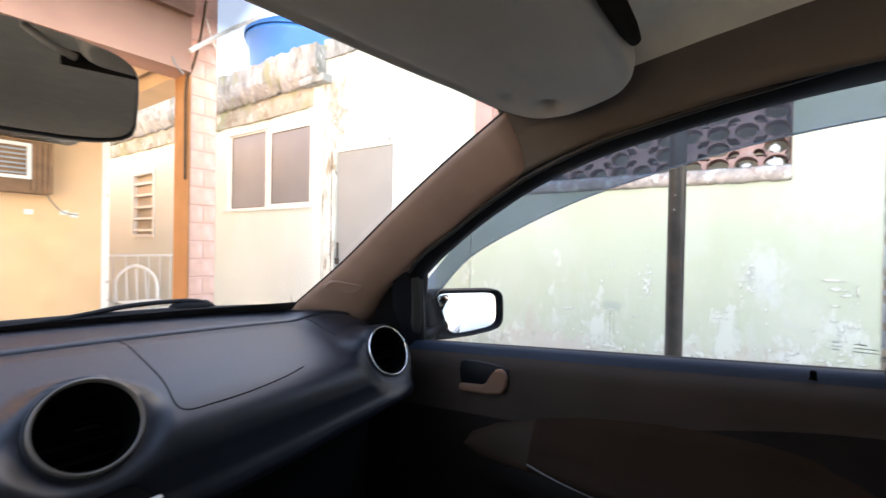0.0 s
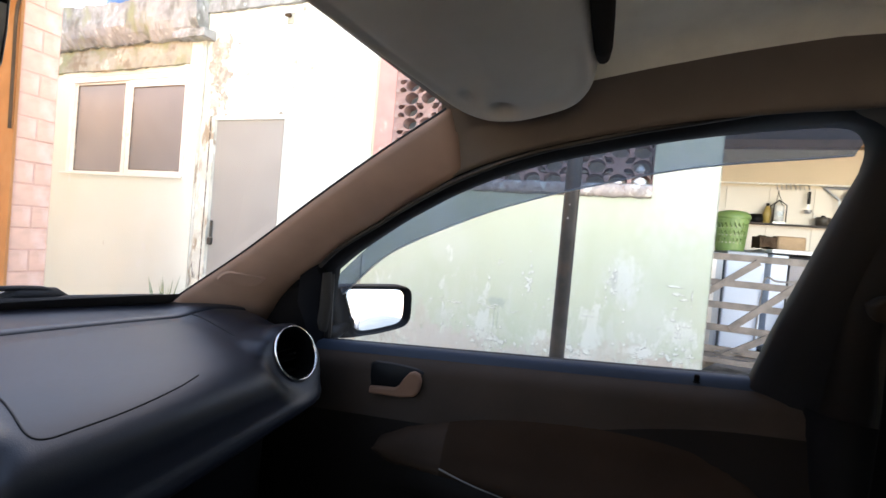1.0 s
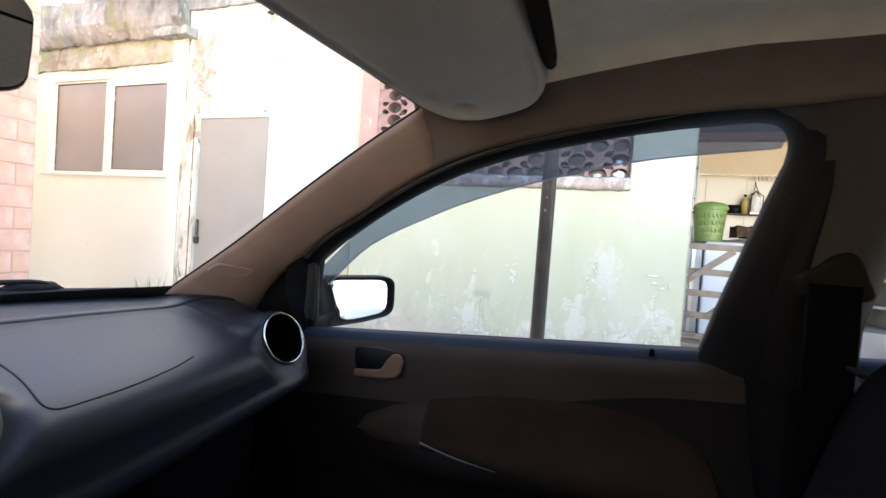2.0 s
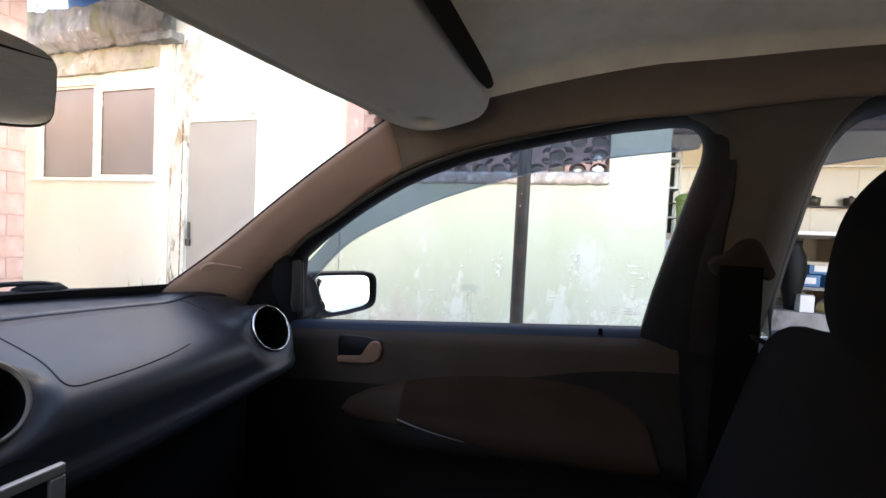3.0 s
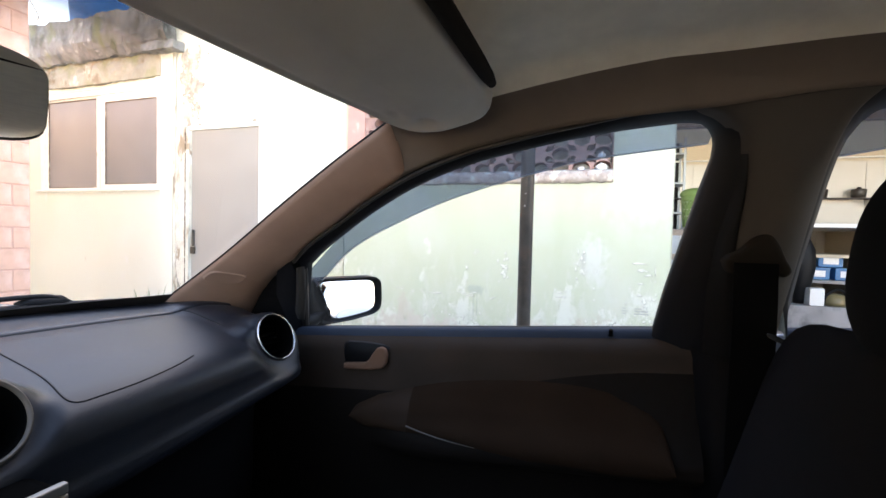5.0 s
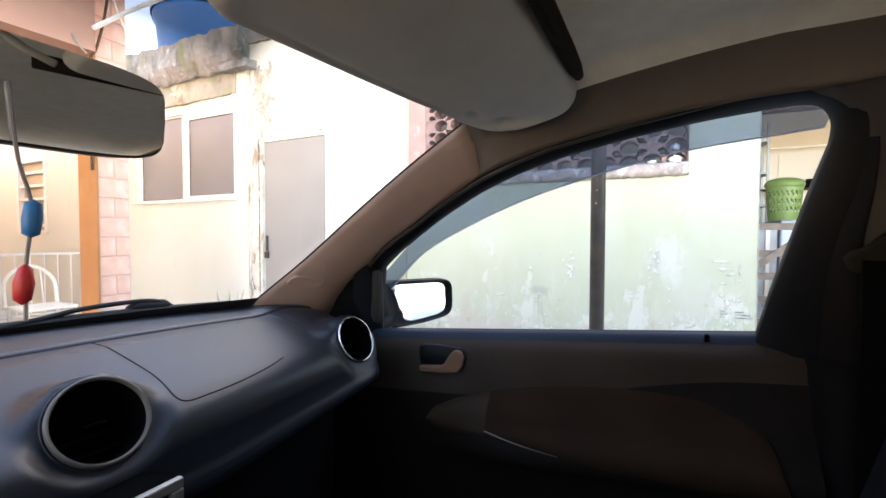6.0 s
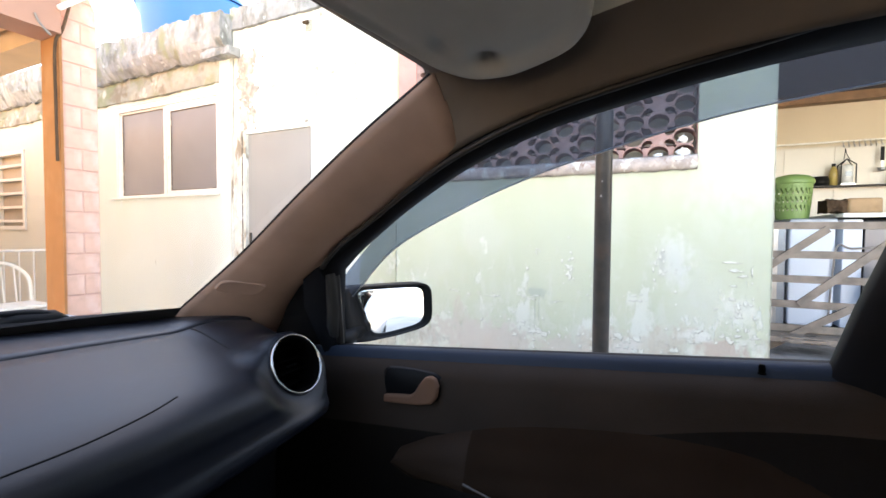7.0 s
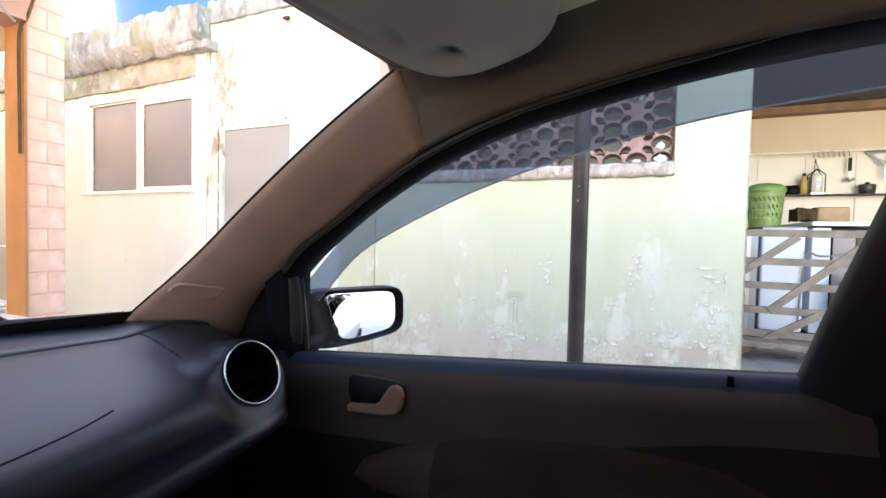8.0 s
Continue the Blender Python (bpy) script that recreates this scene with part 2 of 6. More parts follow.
ORANGE = mat("orange_paint", (0.84, 0.55, 0.31), 0.8, vary=0.08, scale=4, bump=0.25, bscale=40, second=[((0.84, 0.58, 0.36), 0.4, 2.0, 0.12)])
FARGLASS = mat("far_pane", (0.44, 0.38, 0.30), 0.5, vary=0.15, scale=3)
CONDUIT = mat("conduit_brown", (0.085, 0.052, 0.032), 0.8, spec=0.1, vary=0.2, scale=15)
SALMON = mat("salmon_paint", (0.44, 0.235, 0.165), 0.85, vary=0.07, scale=4, bump=0.2, bscale=40)
UNDER = mat("stained_render", (0.41, 0.39, 0.32), 0.95, vary=0.2, scale=5, bump=0.8, bscale=20, second=[((0.31, 0.32, 0.19), 0.48, 3.5, 0.06), ((0.30, 0.25, 0.18), 0.40, 5.0, 0.04), ((0.66, 0.62, 0.52), 0.39, 6.0, 0.03)], streak=0.9)
SLAB = mat("weathered_concrete", (0.345, 0.34, 0.33), 0.95, vary=0.25, scale=9, bump=1.0, bscale=25,
           second=[((0.44, 0.43, 0.41), 0.44, 3.0, 0.06), ((0.205, 0.205, 0.185), 0.43, 7.0, 0.06), ((0.60, 0.60, 0.58), 0.37, 16.0, 0.03), ((0.28, 0.29, 0.18), 0.38, 4.0, 0.06)], streak=0.5)
FRAMEW = mat("window_frame_paint", (0.86, 0.83, 0.77), 0.6, vary=0.08, scale=20, second=[((0.46, 0.36, 0.28), 0.33, 14.0, 0.04)])
GAPLINE = mat("gap_shade_and_stain", (0.17, 0.125, 0.09), 0.8, vary=0.25, scale=20, second=[((0.55, 0.46, 0.38), 0.42, 16.0, 0.04)])
BROWNGLASS = mat("curtained_glass", (0.285, 0.26, 0.258), 0.35, spec=0.3, vary=0.12, scale=2.0)
DOORMETAL = mat("door_metal_paint", (0.37, 0.345, 0.315), 0.55, vary=0.06, scale=3, second=[((0.46, 0.43, 0.39), 0.32, 3.0, 0.05)])
POLE = mat("pole_paint", (0.06, 0.05, 0.042), 0.33, metal=0.2, vary=0.3, scale=20, second=[((0.5, 0.48, 0.44), 0.29, 45.0, 0.02), ((0.085, 0.06, 0.045), 0.42, 14.0, 0.05)])
KFLOOR = mat("kitchen_concrete", (0.33, 0.31, 0.30), 0.8, vary=0.2, scale=3, bump=0.4, bscale=30, second=[((0.14, 0.13, 0.125), 0.42, 4.0, 0.08), ((0.36, 0.34, 0.32), 0.36, 7.0, 0.05)])
CONCRETE = mat("yard_concrete", (0.60, 0.575, 0.52), 0.9, vary=0.15, scale=2, bump=0.5, bscale=30, second=[((0.48, 0.455, 0.41), 0.4, 1.2, 0.1)])
# Kept darker than the pillar trim, for shade along the roof's roll.
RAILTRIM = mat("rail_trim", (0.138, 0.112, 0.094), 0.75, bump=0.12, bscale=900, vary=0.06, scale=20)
KWALL = mat("kitchen_wall_paint", (0.63, 0.525, 0.39), 0.8, vary=0.05, scale=3, bump=0.2)
TILE = mat("white_tile", (0.66, 0.59, 0.50), 0.25, vary=0.04, scale=3)
GROUT = mat("grout", (0.56, 0.50, 0.42), 0.9)
WOOD = mat("pallet_wood", (0.24, 0.19, 0.15), 0.8, vary=0.3, scale=12, bump=0.4, bscale=60, second=[((0.28, 0.22, 0.17), 0.4, 6.0, 0.1)])
DARKWOOD = mat("dark_wood", (0.22, 0.12, 0.06), 0.6, vary=0.25, scale=10)
BASKET = mat("green_plastic", (0.19, 0.30, 0.09), 0.4, vary=0.05)
WHITEGOODS = mat("white_enamel", (0.66, 0.72, 0.80), 0.35, vary=0.03)
GREYMETAL = mat("grey_metal", (0.30, 0.33, 0.36), 0.4, metal=0.4, vary=0.1)
WHITESTONE = mat("white_counter", (0.82, 0.80, 0.76), 0.25, vary=0.04)
STEEL = mat("steel", (0.5, 0.5, 0.5), 0.3, metal=0.9)
BLUE = mat("blue_tank_plastic", (0.03, 0.17, 0.50), 0.45, vary=0.08, scale=2)
REDP = mat("red_plastic", (0.55, 0.03, 0.03), 0.4)
BLUEP = mat("blue_plastic", (0.02, 0.16, 0.36), 0.4)
WHITEP = mat("white_plastic", (0.8, 0.79, 0.76), 0.45, vary=0.03)
BAG = mat("plastic_bag", (0.78, 0.77, 0.75), 0.3, vary=0.1)
CABLE = mat("cable_grey", (0.25, 0.22, 0.2), 0.6)


# ---- building helpers ----
def part(name, bm, material, parent=None, label="", smooth=False, solid=0.0, bevel=0.0, angle=35):
    """One mesh object, in world places, under a thing, a part or nothing."""
    bmesh.ops.recalc_face_normals(bm, faces=bm.faces)
    me = bpy.data.meshes.new(name)
    bm.to_mesh(me)
    bm.free()
    me.materials.append(material)
    ob = new(name, me)
    if smooth:
        for f in me.polygons:
            f.use_smooth = True
    if solid:
        s = ob.modifiers.new("thickness", "SOLIDIFY")
        s.thickness, s.offset = abs(solid), (1 if solid > 0 else -1)
    if bevel:
        b = ob.modifiers.new("soft_edge", "BEVEL")
        b.width, b.segments, b.limit_method = bevel, 2, "ANGLE"
    if parent is not None:
        ob.parent = parent
        if parent.type == "EMPTY":
            ob.matrix_parent_inverse = Matrix.Translation(-Vector(parent.location))
    if label:
        ob["label"] = label
    return ob


def thing(name, at, label, category, group="", kind=""):
    ob = new(name)
    ob.empty_display_size = 0.1
    ob.location = at
    return tagged(ob, label, category, group, kind)


def box(bm, x0, x1, y0, y1, z0, z1):
    m = Matrix.Translation(((x0 + x1) / 2, (y0 + y1) / 2, (z0 + z1) / 2)) @ Matrix.Diagonal((abs(x1 - x0), abs(y1 - y0), abs(z1 - z0), 1))
    bmesh.ops.create_cube(bm, size=1, matrix=m)
    return bm


def B(x0, x1, y0, y1, z0, z1):
    return box(bmesh.new(), x0, x1, y0, y1, z0, z1)


def grid(rows, close=False):
    """A sheet through rows of points."""
    bm = bmesh.new()
    v = [[bm.verts.new(p) for p in r] for r in rows]
    n = len(v[0])
    for i in range(len(v) - 1):
        for j in range(n if close else n - 1):
            k = (j + 1) % n
            bm.faces.new((v[i][j], v[i][k], v[i + 1][k], v[i + 1][j]))
    return bm


def spline(pts, n):
    """n points on a smooth curve through pts."""
    p = [Vector(a) for a in pts]
    p = [2 * p[0] - p[1], *p, 2 * p[-1] - p[-2]]
    out = []
    for i in range(n):
        u = i / (n - 1) * (len(p) - 3)
        k = min(int(u), len(p) - 4)
        u -= k
        a, b, c, d = p[k:k + 4]
        out.append(0.5 * (2 * b + (c - a) * u + (2 * a - 5 * b + 4 * c - d) * u * u + (3 * b - a - 3 * c + d) * u ** 3))
    return out


def tube(bm, pts, r, n=8, ends=True):
    pts = [Vector(p) for p in pts]
    rings = []
    for i, p in enumerate(pts):
        d = (pts[min(i + 1, len(pts) - 1)] - pts[max(i - 1, 0)]).normalized()
        u = d.orthogonal().normalized() if i == 0 else (rings_u - d * rings_u.dot(d)).normalized()
        rings_u = u
        w = d.cross(u)
        rr = r[i] if isinstance(r, (list, tuple)) else r
        rings.append([bm.verts.new(p + rr * (math.cos(2 * math.pi * k / n) * u + math.sin(2 * math.pi * k / n) * w)) for k in range(n)])
    for a, b in zip(rings, rings[1:]):
        for k in range(n):
            bm.faces.new((a[k], a[(k + 1) % n], b[(k + 1) % n], b[k]))
    if ends:
        bm.faces.new(rings[0])
        bm.faces.new(rings[-1][::-1])
    return bm


def lathe(profile, centre, axis, n=32):
    """A turned shape: profile of (radius, height along axis)."""
    bm = bmesh.new()
    ax = Vector(axis).normalized()
    u = ax.orthogonal().normalized()
    w = ax.cross(u)
    c = Vector(centre)
    rings = [[bm.verts.new(c + ax * h + r * (math.cos(2 * math.pi * k / n) * u + math.sin(2 * math.pi * k / n) * w)) for k in range(n)] for r, h in profile]
    for a, b in zip(rings, rings[1:]):
        for k in range(n):
            bm.faces.new((a[k], a[(k + 1) % n], b[(k + 1) % n], b[k]))
    return bm


def pad(rings):
    """A closed cushion through rings of points, capped at both ends."""
    bm = grid(rings, close=True)
    bm.verts.ensure_lookup_table()
    n = len(rings[0])
    bm.faces.new([bm.verts[i] for i in range(n)])
    m = len(rings) * n
    bm.faces.new([bm.verts[m - 1 - i] for i in range(n)])
    return bm


# ---- the yard ----
g = bmesh.new()
bmesh.ops.create_grid(g, x_segments=40, y_segments=40, size=400)
tagged(part("ground", g, CONCRETE), "worn grey concrete yard reaching far out", "ground", kind="structure")

# green boundary wall with a pierced block panel
GX, HX = 4.311, 4.395
CY0, CY1, CZ0, CZ1 = 0.386, 2.115, 1.597, 2.615
wall = thing("wall_green", (GX, 1.2, 0), "peeling pale green rendered wall with a pierced block panel", "wall", kind="structure")
bm = bmesh.new()
box(bm, GX, GX + 0.15, 0.03, CY0, 0, 3.3)
box(bm, GX, GX + 0.15, CY1 + 0.218, 2.345, 0, 3.3)
box(bm, GX, GX + 0.15, CY0, CY1 + 0.218, 0, CZ0 - 0.028)
box(bm, GX, GX + 0.15, CY0, CY1 + 0.218, CZ1, 3.3)
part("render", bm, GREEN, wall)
bm = bmesh.new()
box(bm, GX + 0.004, GX + 0.14, CY1 + 0.0677, CY1 + 0.218, CZ0, CZ1)
part("panel_margin", bm, PINK, wall, "pink plaster margin")
SLOP = mat("slopped_mortar", (0.45, 0.37, 0.325), 0.95, vary=0.3, scale=18, bump=1.0, bscale=50, second=[((0.66, 0.63, 0.56), 0.44, 15.0, 0.03), ((0.36, 0.25, 0.21), 0.38, 18.0, 0.02)])



def plate(name, outline, holes, depth=0.11):
    """A clay block: a flat outline with holes through it, from front to back."""
    bm = bmesh.new()
    sheets = []
    for x in (0.0, depth):
        loops = []
        edges = []
        for loop in (outline, *holes):
            vs = [bm.verts.new((x, y, z)) for y, z in loop]
            edges += [bm.edges.new((vs[i], vs[(i + 1) % len(vs)])) for i in range(len(vs))]
            loops.append(vs)
        bmesh.ops.triangle_fill(bm, edges=edges, use_beauty=True, use_dissolve=False, normal=(1, 0, 0))
        sheets.append(loops)
    for a, b in zip(*sheets):
        for i in range(len(a)):
            j = (i + 1) % len(a)
            bm.faces.new((a[i], a[j], b[j], b[i]))
    bmesh.ops.recalc_face_normals(bm, faces=bm.faces)
    me = bpy.data.meshes.new(name)
    bm.to_mesh(me)
    bm.free()
    me.materials.append(CLAY)
    return me


# columns of round holes alternate with columns where every second block is a star with a hole at each corner
SY, SZ = 0.133, 0.0925


def ellipse_hole(a, b, n=28):
    return [(a * math.cos(2 * math.pi * (k + 0.5) / n), b * math.sin(2 * math.pi * (k + 0.5) / n)) for k in range(n)]


def mirrored(quarter):
    """An outline from its points in one quarter, from the middle of the side up to the middle of the top."""
    q = list(quarter)
    right = [(y, -z) for y, z in q[::-1]] + q[1:]
    return right + [(-y, z) for y, z in right[::-1]]


CORNER_HOLE = [(0.029, 0.031), (0.038, 0.015), (0.056, 0.010), (0.076, 0.019), (0.0885, 0.038), (0.084, 0.0452), (0.044, 0.0452)]
ring_mesh = plate("breeze_block", mirrored([(0.059, 0.0), (0.036, SZ / 2)]), [ellipse_hole(0.0545, 0.0425)])
wide_mesh = plate("breeze_block_wide", mirrored([(0.074, 0.0), (0.0865, 0.025), (0.078, 0.037), (0.047, 0.037), (0.040, SZ / 2)]), [ellipse_hole(0.055, 0.0425)])
cross_mesh = plate("breeze_block_star", mirrored([(0.074, 0.0), (0.097, SZ / 2)]), [[(a * y, b * z) for y, z in CORNER_HOLE] for a in (-1, 1) for b in (-1, 1)])
# half blocks that close the panel beside its plaster margin
left_side = [(-0.097, -SZ / 2), (0.0, -SZ / 2), (0.0, SZ / 2), (-0.097, SZ / 2), (-0.074, 0.0)]
half_mesh = plate("breeze_block_half", left_side, [[(-y, b * z) for y, z in CORNER_HOLE] for b in (-1, 1)])
blind_mesh = plate("breeze_block_blind", left_side, [])
for i in range(14):
    for j in range(11):
        if i == 13:
            me = half_mesh if j % 2 else blind_mesh
        elif i % 2:
            me = cross_mesh if j % 2 else wide_mesh
        else:
            me = ring_mesh
        ob = new("breeze_block", me)
        ob.parent = wall
        ob.matrix_parent_inverse = Matrix.Translation(-Vector(wall.location))
        ob.location = (GX + 0.008 + 0.003 * math.sin(i * 5 + j * 3), CY0 + SY * (i + 0.5), CZ0 + SZ * (j + 0.5))
# fillets that close the panel's sheltered edge
part("edge_fillet", B(GX + 0.02, GX + 0.11, CY0, CY0 + 0.006, CZ0, CZ1), CLAY, wall)


def slop_bed(y0, y1, z0, z1, n=240):
    """Mortar smeared unevenly along the foot of the panel, lapping over the wall below it."""
    rows = []
    for i in range(n + 1):
        y = y0 + (y1 - y0) * i / n
        row = []
        for k in range(9):
            u = k / 8
            low = z0 + 0.007 * noise.noise(Vector((y * 9, 3.0, 0))) + 0.005 * noise.noise(Vector((y * 34, 7.0, 0)))
            high = z1 + 0.004 * noise.noise(Vector((y * 15, 1.0, 5.0)))
            z = low + (high - low) * u
            d = 0.003 * math.sin(math.pi * (0.06 + 0.9 * u)) + 0.005 * noise.noise(Vector((y * 22, z * 30, 2.0))) + 0.004 * noise.noise(Vector((y * 60, z * 60, 8.0)))
            row.append(Vector((GX + (0.004 if k in (0, 8) else -0.003 - d), y, z)))
        rows.append(row)
    return grid(rows)


part("mortar_bed", slop_bed(CY0, CY1 + 0.218, CZ0 - 0.030, CZ0 + 0.003), SLOP, wall, "rough smeared mortar bed", smooth=True, solid=-0.03)

# flaked and stained patches of the green wall
def blotch(y, z, ry, rz, seed, lift=0.0015, n=26, rough=0.45):
    """An irregular thin flake lying on the wall."""
    bm = bmesh.new()
    rim = []
    for k in range(n):
        a = 2 * math.pi * k / n
        r = 1 + rough * noise.noise(Vector((math.cos(a) * 1.3 + seed, math.sin(a) * 1.3, seed * 0.7))) + 0.6 * rough * noise.noise(Vector((math.cos(a) * 4 + seed, math.sin(a) * 4, seed)))
        rim.append((y + ry * r * math.cos(a), z + rz * r * math.sin(a)))
    top = [bm.verts.new((GX - lift, *p)) for p in rim]
    low = [bm.verts.new((GX + 0.001, *p)) for p in rim]
    bm.faces.new(top)
    for k in range(n):
        bm.faces.new((top[k], top[(k + 1) % n], low[(k + 1) % n], low[k]))
    return bm


FLAKE = mat("bare_white_plaster", (0.70, 0.685, 0.585), 0.9, vary=0.1, scale=30, bump=0.6, bscale=80)
DAMP = mat("damp_stain", (0.36, 0.325, 0.26), 0.95, vary=0.2, scale=14, second=[((0.56, 0.56, 0.46), 0.5, 9.0, 0.08)])


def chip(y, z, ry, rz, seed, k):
    """A lump of lifted paint over an offset dark copy that stands for its shade."""
    part("flake_shade", blotch(y - 0.15 * ry, z - 0.0015 - 0.12 * rz, ry * 1.22, rz * 1.22, seed, 0.0012 + 0.00001 * k, 20, 1.1), SHADE_CRACK, wall)
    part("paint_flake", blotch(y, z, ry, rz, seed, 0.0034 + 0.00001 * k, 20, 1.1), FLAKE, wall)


rnd = random.Random(33)
# Dark tone shared by the shade under flakes and the dirty arris.
SHADE_CRACK = mat("shade_crack_dirt", (0.40, 0.38, 0.30), 0.95, vary=0.3, scale=40)
count = 0
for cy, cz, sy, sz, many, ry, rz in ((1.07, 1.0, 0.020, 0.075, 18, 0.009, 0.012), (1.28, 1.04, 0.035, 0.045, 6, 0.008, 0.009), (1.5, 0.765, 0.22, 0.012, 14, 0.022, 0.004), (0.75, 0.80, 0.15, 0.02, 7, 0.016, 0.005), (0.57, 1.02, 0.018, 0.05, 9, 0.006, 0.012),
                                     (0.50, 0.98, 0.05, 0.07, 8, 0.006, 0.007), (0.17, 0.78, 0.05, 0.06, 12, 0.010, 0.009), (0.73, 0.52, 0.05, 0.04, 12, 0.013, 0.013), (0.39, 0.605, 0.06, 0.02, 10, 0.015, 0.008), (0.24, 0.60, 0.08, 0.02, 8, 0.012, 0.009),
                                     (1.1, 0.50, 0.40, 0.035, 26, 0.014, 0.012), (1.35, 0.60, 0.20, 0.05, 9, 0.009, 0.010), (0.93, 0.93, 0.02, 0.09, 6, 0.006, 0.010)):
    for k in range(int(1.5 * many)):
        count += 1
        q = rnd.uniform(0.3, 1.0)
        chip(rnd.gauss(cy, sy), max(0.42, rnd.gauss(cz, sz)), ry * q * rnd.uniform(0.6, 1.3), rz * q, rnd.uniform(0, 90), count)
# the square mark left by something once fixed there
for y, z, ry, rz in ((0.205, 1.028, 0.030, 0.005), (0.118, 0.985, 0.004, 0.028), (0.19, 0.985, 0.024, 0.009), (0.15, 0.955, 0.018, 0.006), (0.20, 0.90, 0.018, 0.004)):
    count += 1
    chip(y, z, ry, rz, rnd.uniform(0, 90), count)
# the broken arris at the wall's open end
part("arris_crack", tube(bmesh.new(), [(GX - 0.001, 0.0335 + 0.003 * noise.noise(Vector((k * 0.7, 4.0, 0.0))), 0.03 * k) for k in range(110)], [0.0025 + 0.0015 * noise.noise(Vector((k * 0.9, 9.0, 0.0))) for k in range(110)], 5), SHADE_CRACK, wall, "broken dirty arris")

# the dim room behind the pierced panel; its walls and slab are added
room = thing("wall_room", (5.6, 1.2, 0), "grey plaster walls added behind the pierced panel", "wall", kind="structure")
GREYPL = mat("grey_plaster", (0.66, 0.63, 0.61), 0.9, vary=0.12, scale=3)
bm = bmesh.new()
box(bm, 6.4, 6.5, 0.13, 2.40, 0, 3.2)
box(bm, 4.47, 6.4, 2.40, 2.5, 0, 3.2)
box(bm, 4.47, 6.5, 0.03, 0.13, 0, 3.2)
part("plaster", bm, GREYPL, room)
# Unseen slab, stopped short so that light reaches the holes from behind.
tagged(part("ceiling", B(GX + 0.42, 6.5, 0.03, 2.5, 3.2, 3.35), GREYPL), "added roof slab stopping short to let light in", "ceiling", kind="structure")

# a crumpled bag in one hole, and white lumps for light showing in others
for k, (y, z, r) in enumerate(((0.56, 1.34, 0.024), (0.52, 0.42, 0.036), (1.50, 0.34, 0.025), (1.36, 4.42, 0.014))):
    bm = bmesh.new()
    bmesh.ops.create_icosphere(bm, subdivisions=3, radius=r)
    for v in bm.verts:
        v.co *= 1 + 0.55 * noise.noise(v.co * (2.2 / r) + Vector((k * 9, 0, 0))) + 0.2 * noise.noise(v.co * (6 / r))
        v.co += Vector((GX + 0.04, CY0 + SY * y, CZ0 + SZ * z))
    tagged(part("plastic_bag", bm, BAG, smooth=True), "crumpled white lump for the bag and light in holes", "bag", group="bags in the block holes")

# iron post
post = thing("iron_post", (2.963, 0.743, 0), "dark painted iron post with rust and chips", "post")
part("shaft", tube(bmesh.new(), [(2.963, 0.743, 0), (2.963, 0.743, 3.4)], 0.026, 16), POLE, post, smooth=True)
part("base_plate", B(2.90, 3.03, 0.68, 0.81, 0, 0.012), POLE, post)

# ---- the long house ----
house = thing("wall_house", (HX, 6, 0), "cream rendered house wall with flaking paint and stained parapet", "wall", kind="structure")
W0, W1, WZ0, WZ1 = 4.385, 6.10, 1.552, 2.545
D0, D1, DZ = 3.255, 4.07, 2.095
F0, F1, FZ0, FZ1 = 8.22, 9.08, 1.19, 2.26
bm = bmesh.new()
for y0, y1, z0, z1 in ((2.40, D0, 0, 3.13), (D0, D1, DZ, 3.13), (D1, W0, 0, 3.13), (W0, W1, 0, WZ0), (W0, W1, WZ1, 3.13),
                       (W1, F0, 0, 3.13), (F0, F1, 0, FZ0), (F0, F1, FZ1, 3.13), (F1, 16, 0, 3.13)):
    box(bm, HX, HX + 0.15, y0, y1, z0, z1)
part("render", bm, CREAM, house)
part("dado", B(HX - 0.004, HX - 0.001, 2.402, 2.74, 0, 1.45), GREEN, house, "pale green lower coat")
part("pilaster", B(HX - 0.024, HX - 0.001, 4.215, 4.365, 0, 2.80), CREAM, house)
bm = bmesh.new()
box(bm, 6.5, 8.6, 2.5, 2.65, 0, 2.98), box(bm, 8.6, 8.75, 2.5, 16, 0, 2.98), box(bm, HX + 0.15, 8.6, 15.85, 16, 0, 2.98)
part("back_render", bm, CREAM, house)
tagged(part("ceiling", B(HX + 0.15, 8.75, 2.5, 16, 2.98, 3.12), SLAB), "flat concrete roof slab of the house", "roof", kind="structure")


def rough_bar(x0, x1, y0, y1, z0, z1, n, amp, seed, cove=0.0):
    """A worn concrete bar along y, with an uneven broken face; cove: how far its foot draws back."""
    rows = []
    for i in range(n + 1):
        y = y0 + (y1 - y0) * i / n
        ring = []
        for k in range(24):
            a = 2 * math.pi * k / 24
            s, c = math.sin(a), math.cos(a)
            m = max(abs(s), abs(c))
            p = Vector(((x0 + x1) / 2 + (x1 - x0) / 2 * c / m, y, (z0 + z1) / 2 + (z1 - z0) / 2 * s / m))
            p.x += cove * max(0.0, -s / m) ** 2 * max(0.0, -c / m)
            d = amp * noise.noise(p * 6 + Vector((seed, 0, 0))) + 0.7 * amp * noise.noise(p * 17) + 0.4 * amp * noise.noise(p * 40)
            ring.append(p + Vector((d * c, 0, d * s)))
        rows.append(ring)
    return pad(rows)


def rough_post(x0, x1, y0, y1, z0, z1, n, amp, seed):
    """The same worn bar, standing upright."""
    bm = rough_bar(0, x1 - x0, z0, z1, 0, y1 - y0, n, amp, seed)
    for v in bm.verts:
        v.co = Vector((x0 + v.co.x, y0 + v.co.z, v.co.y))
    return bm


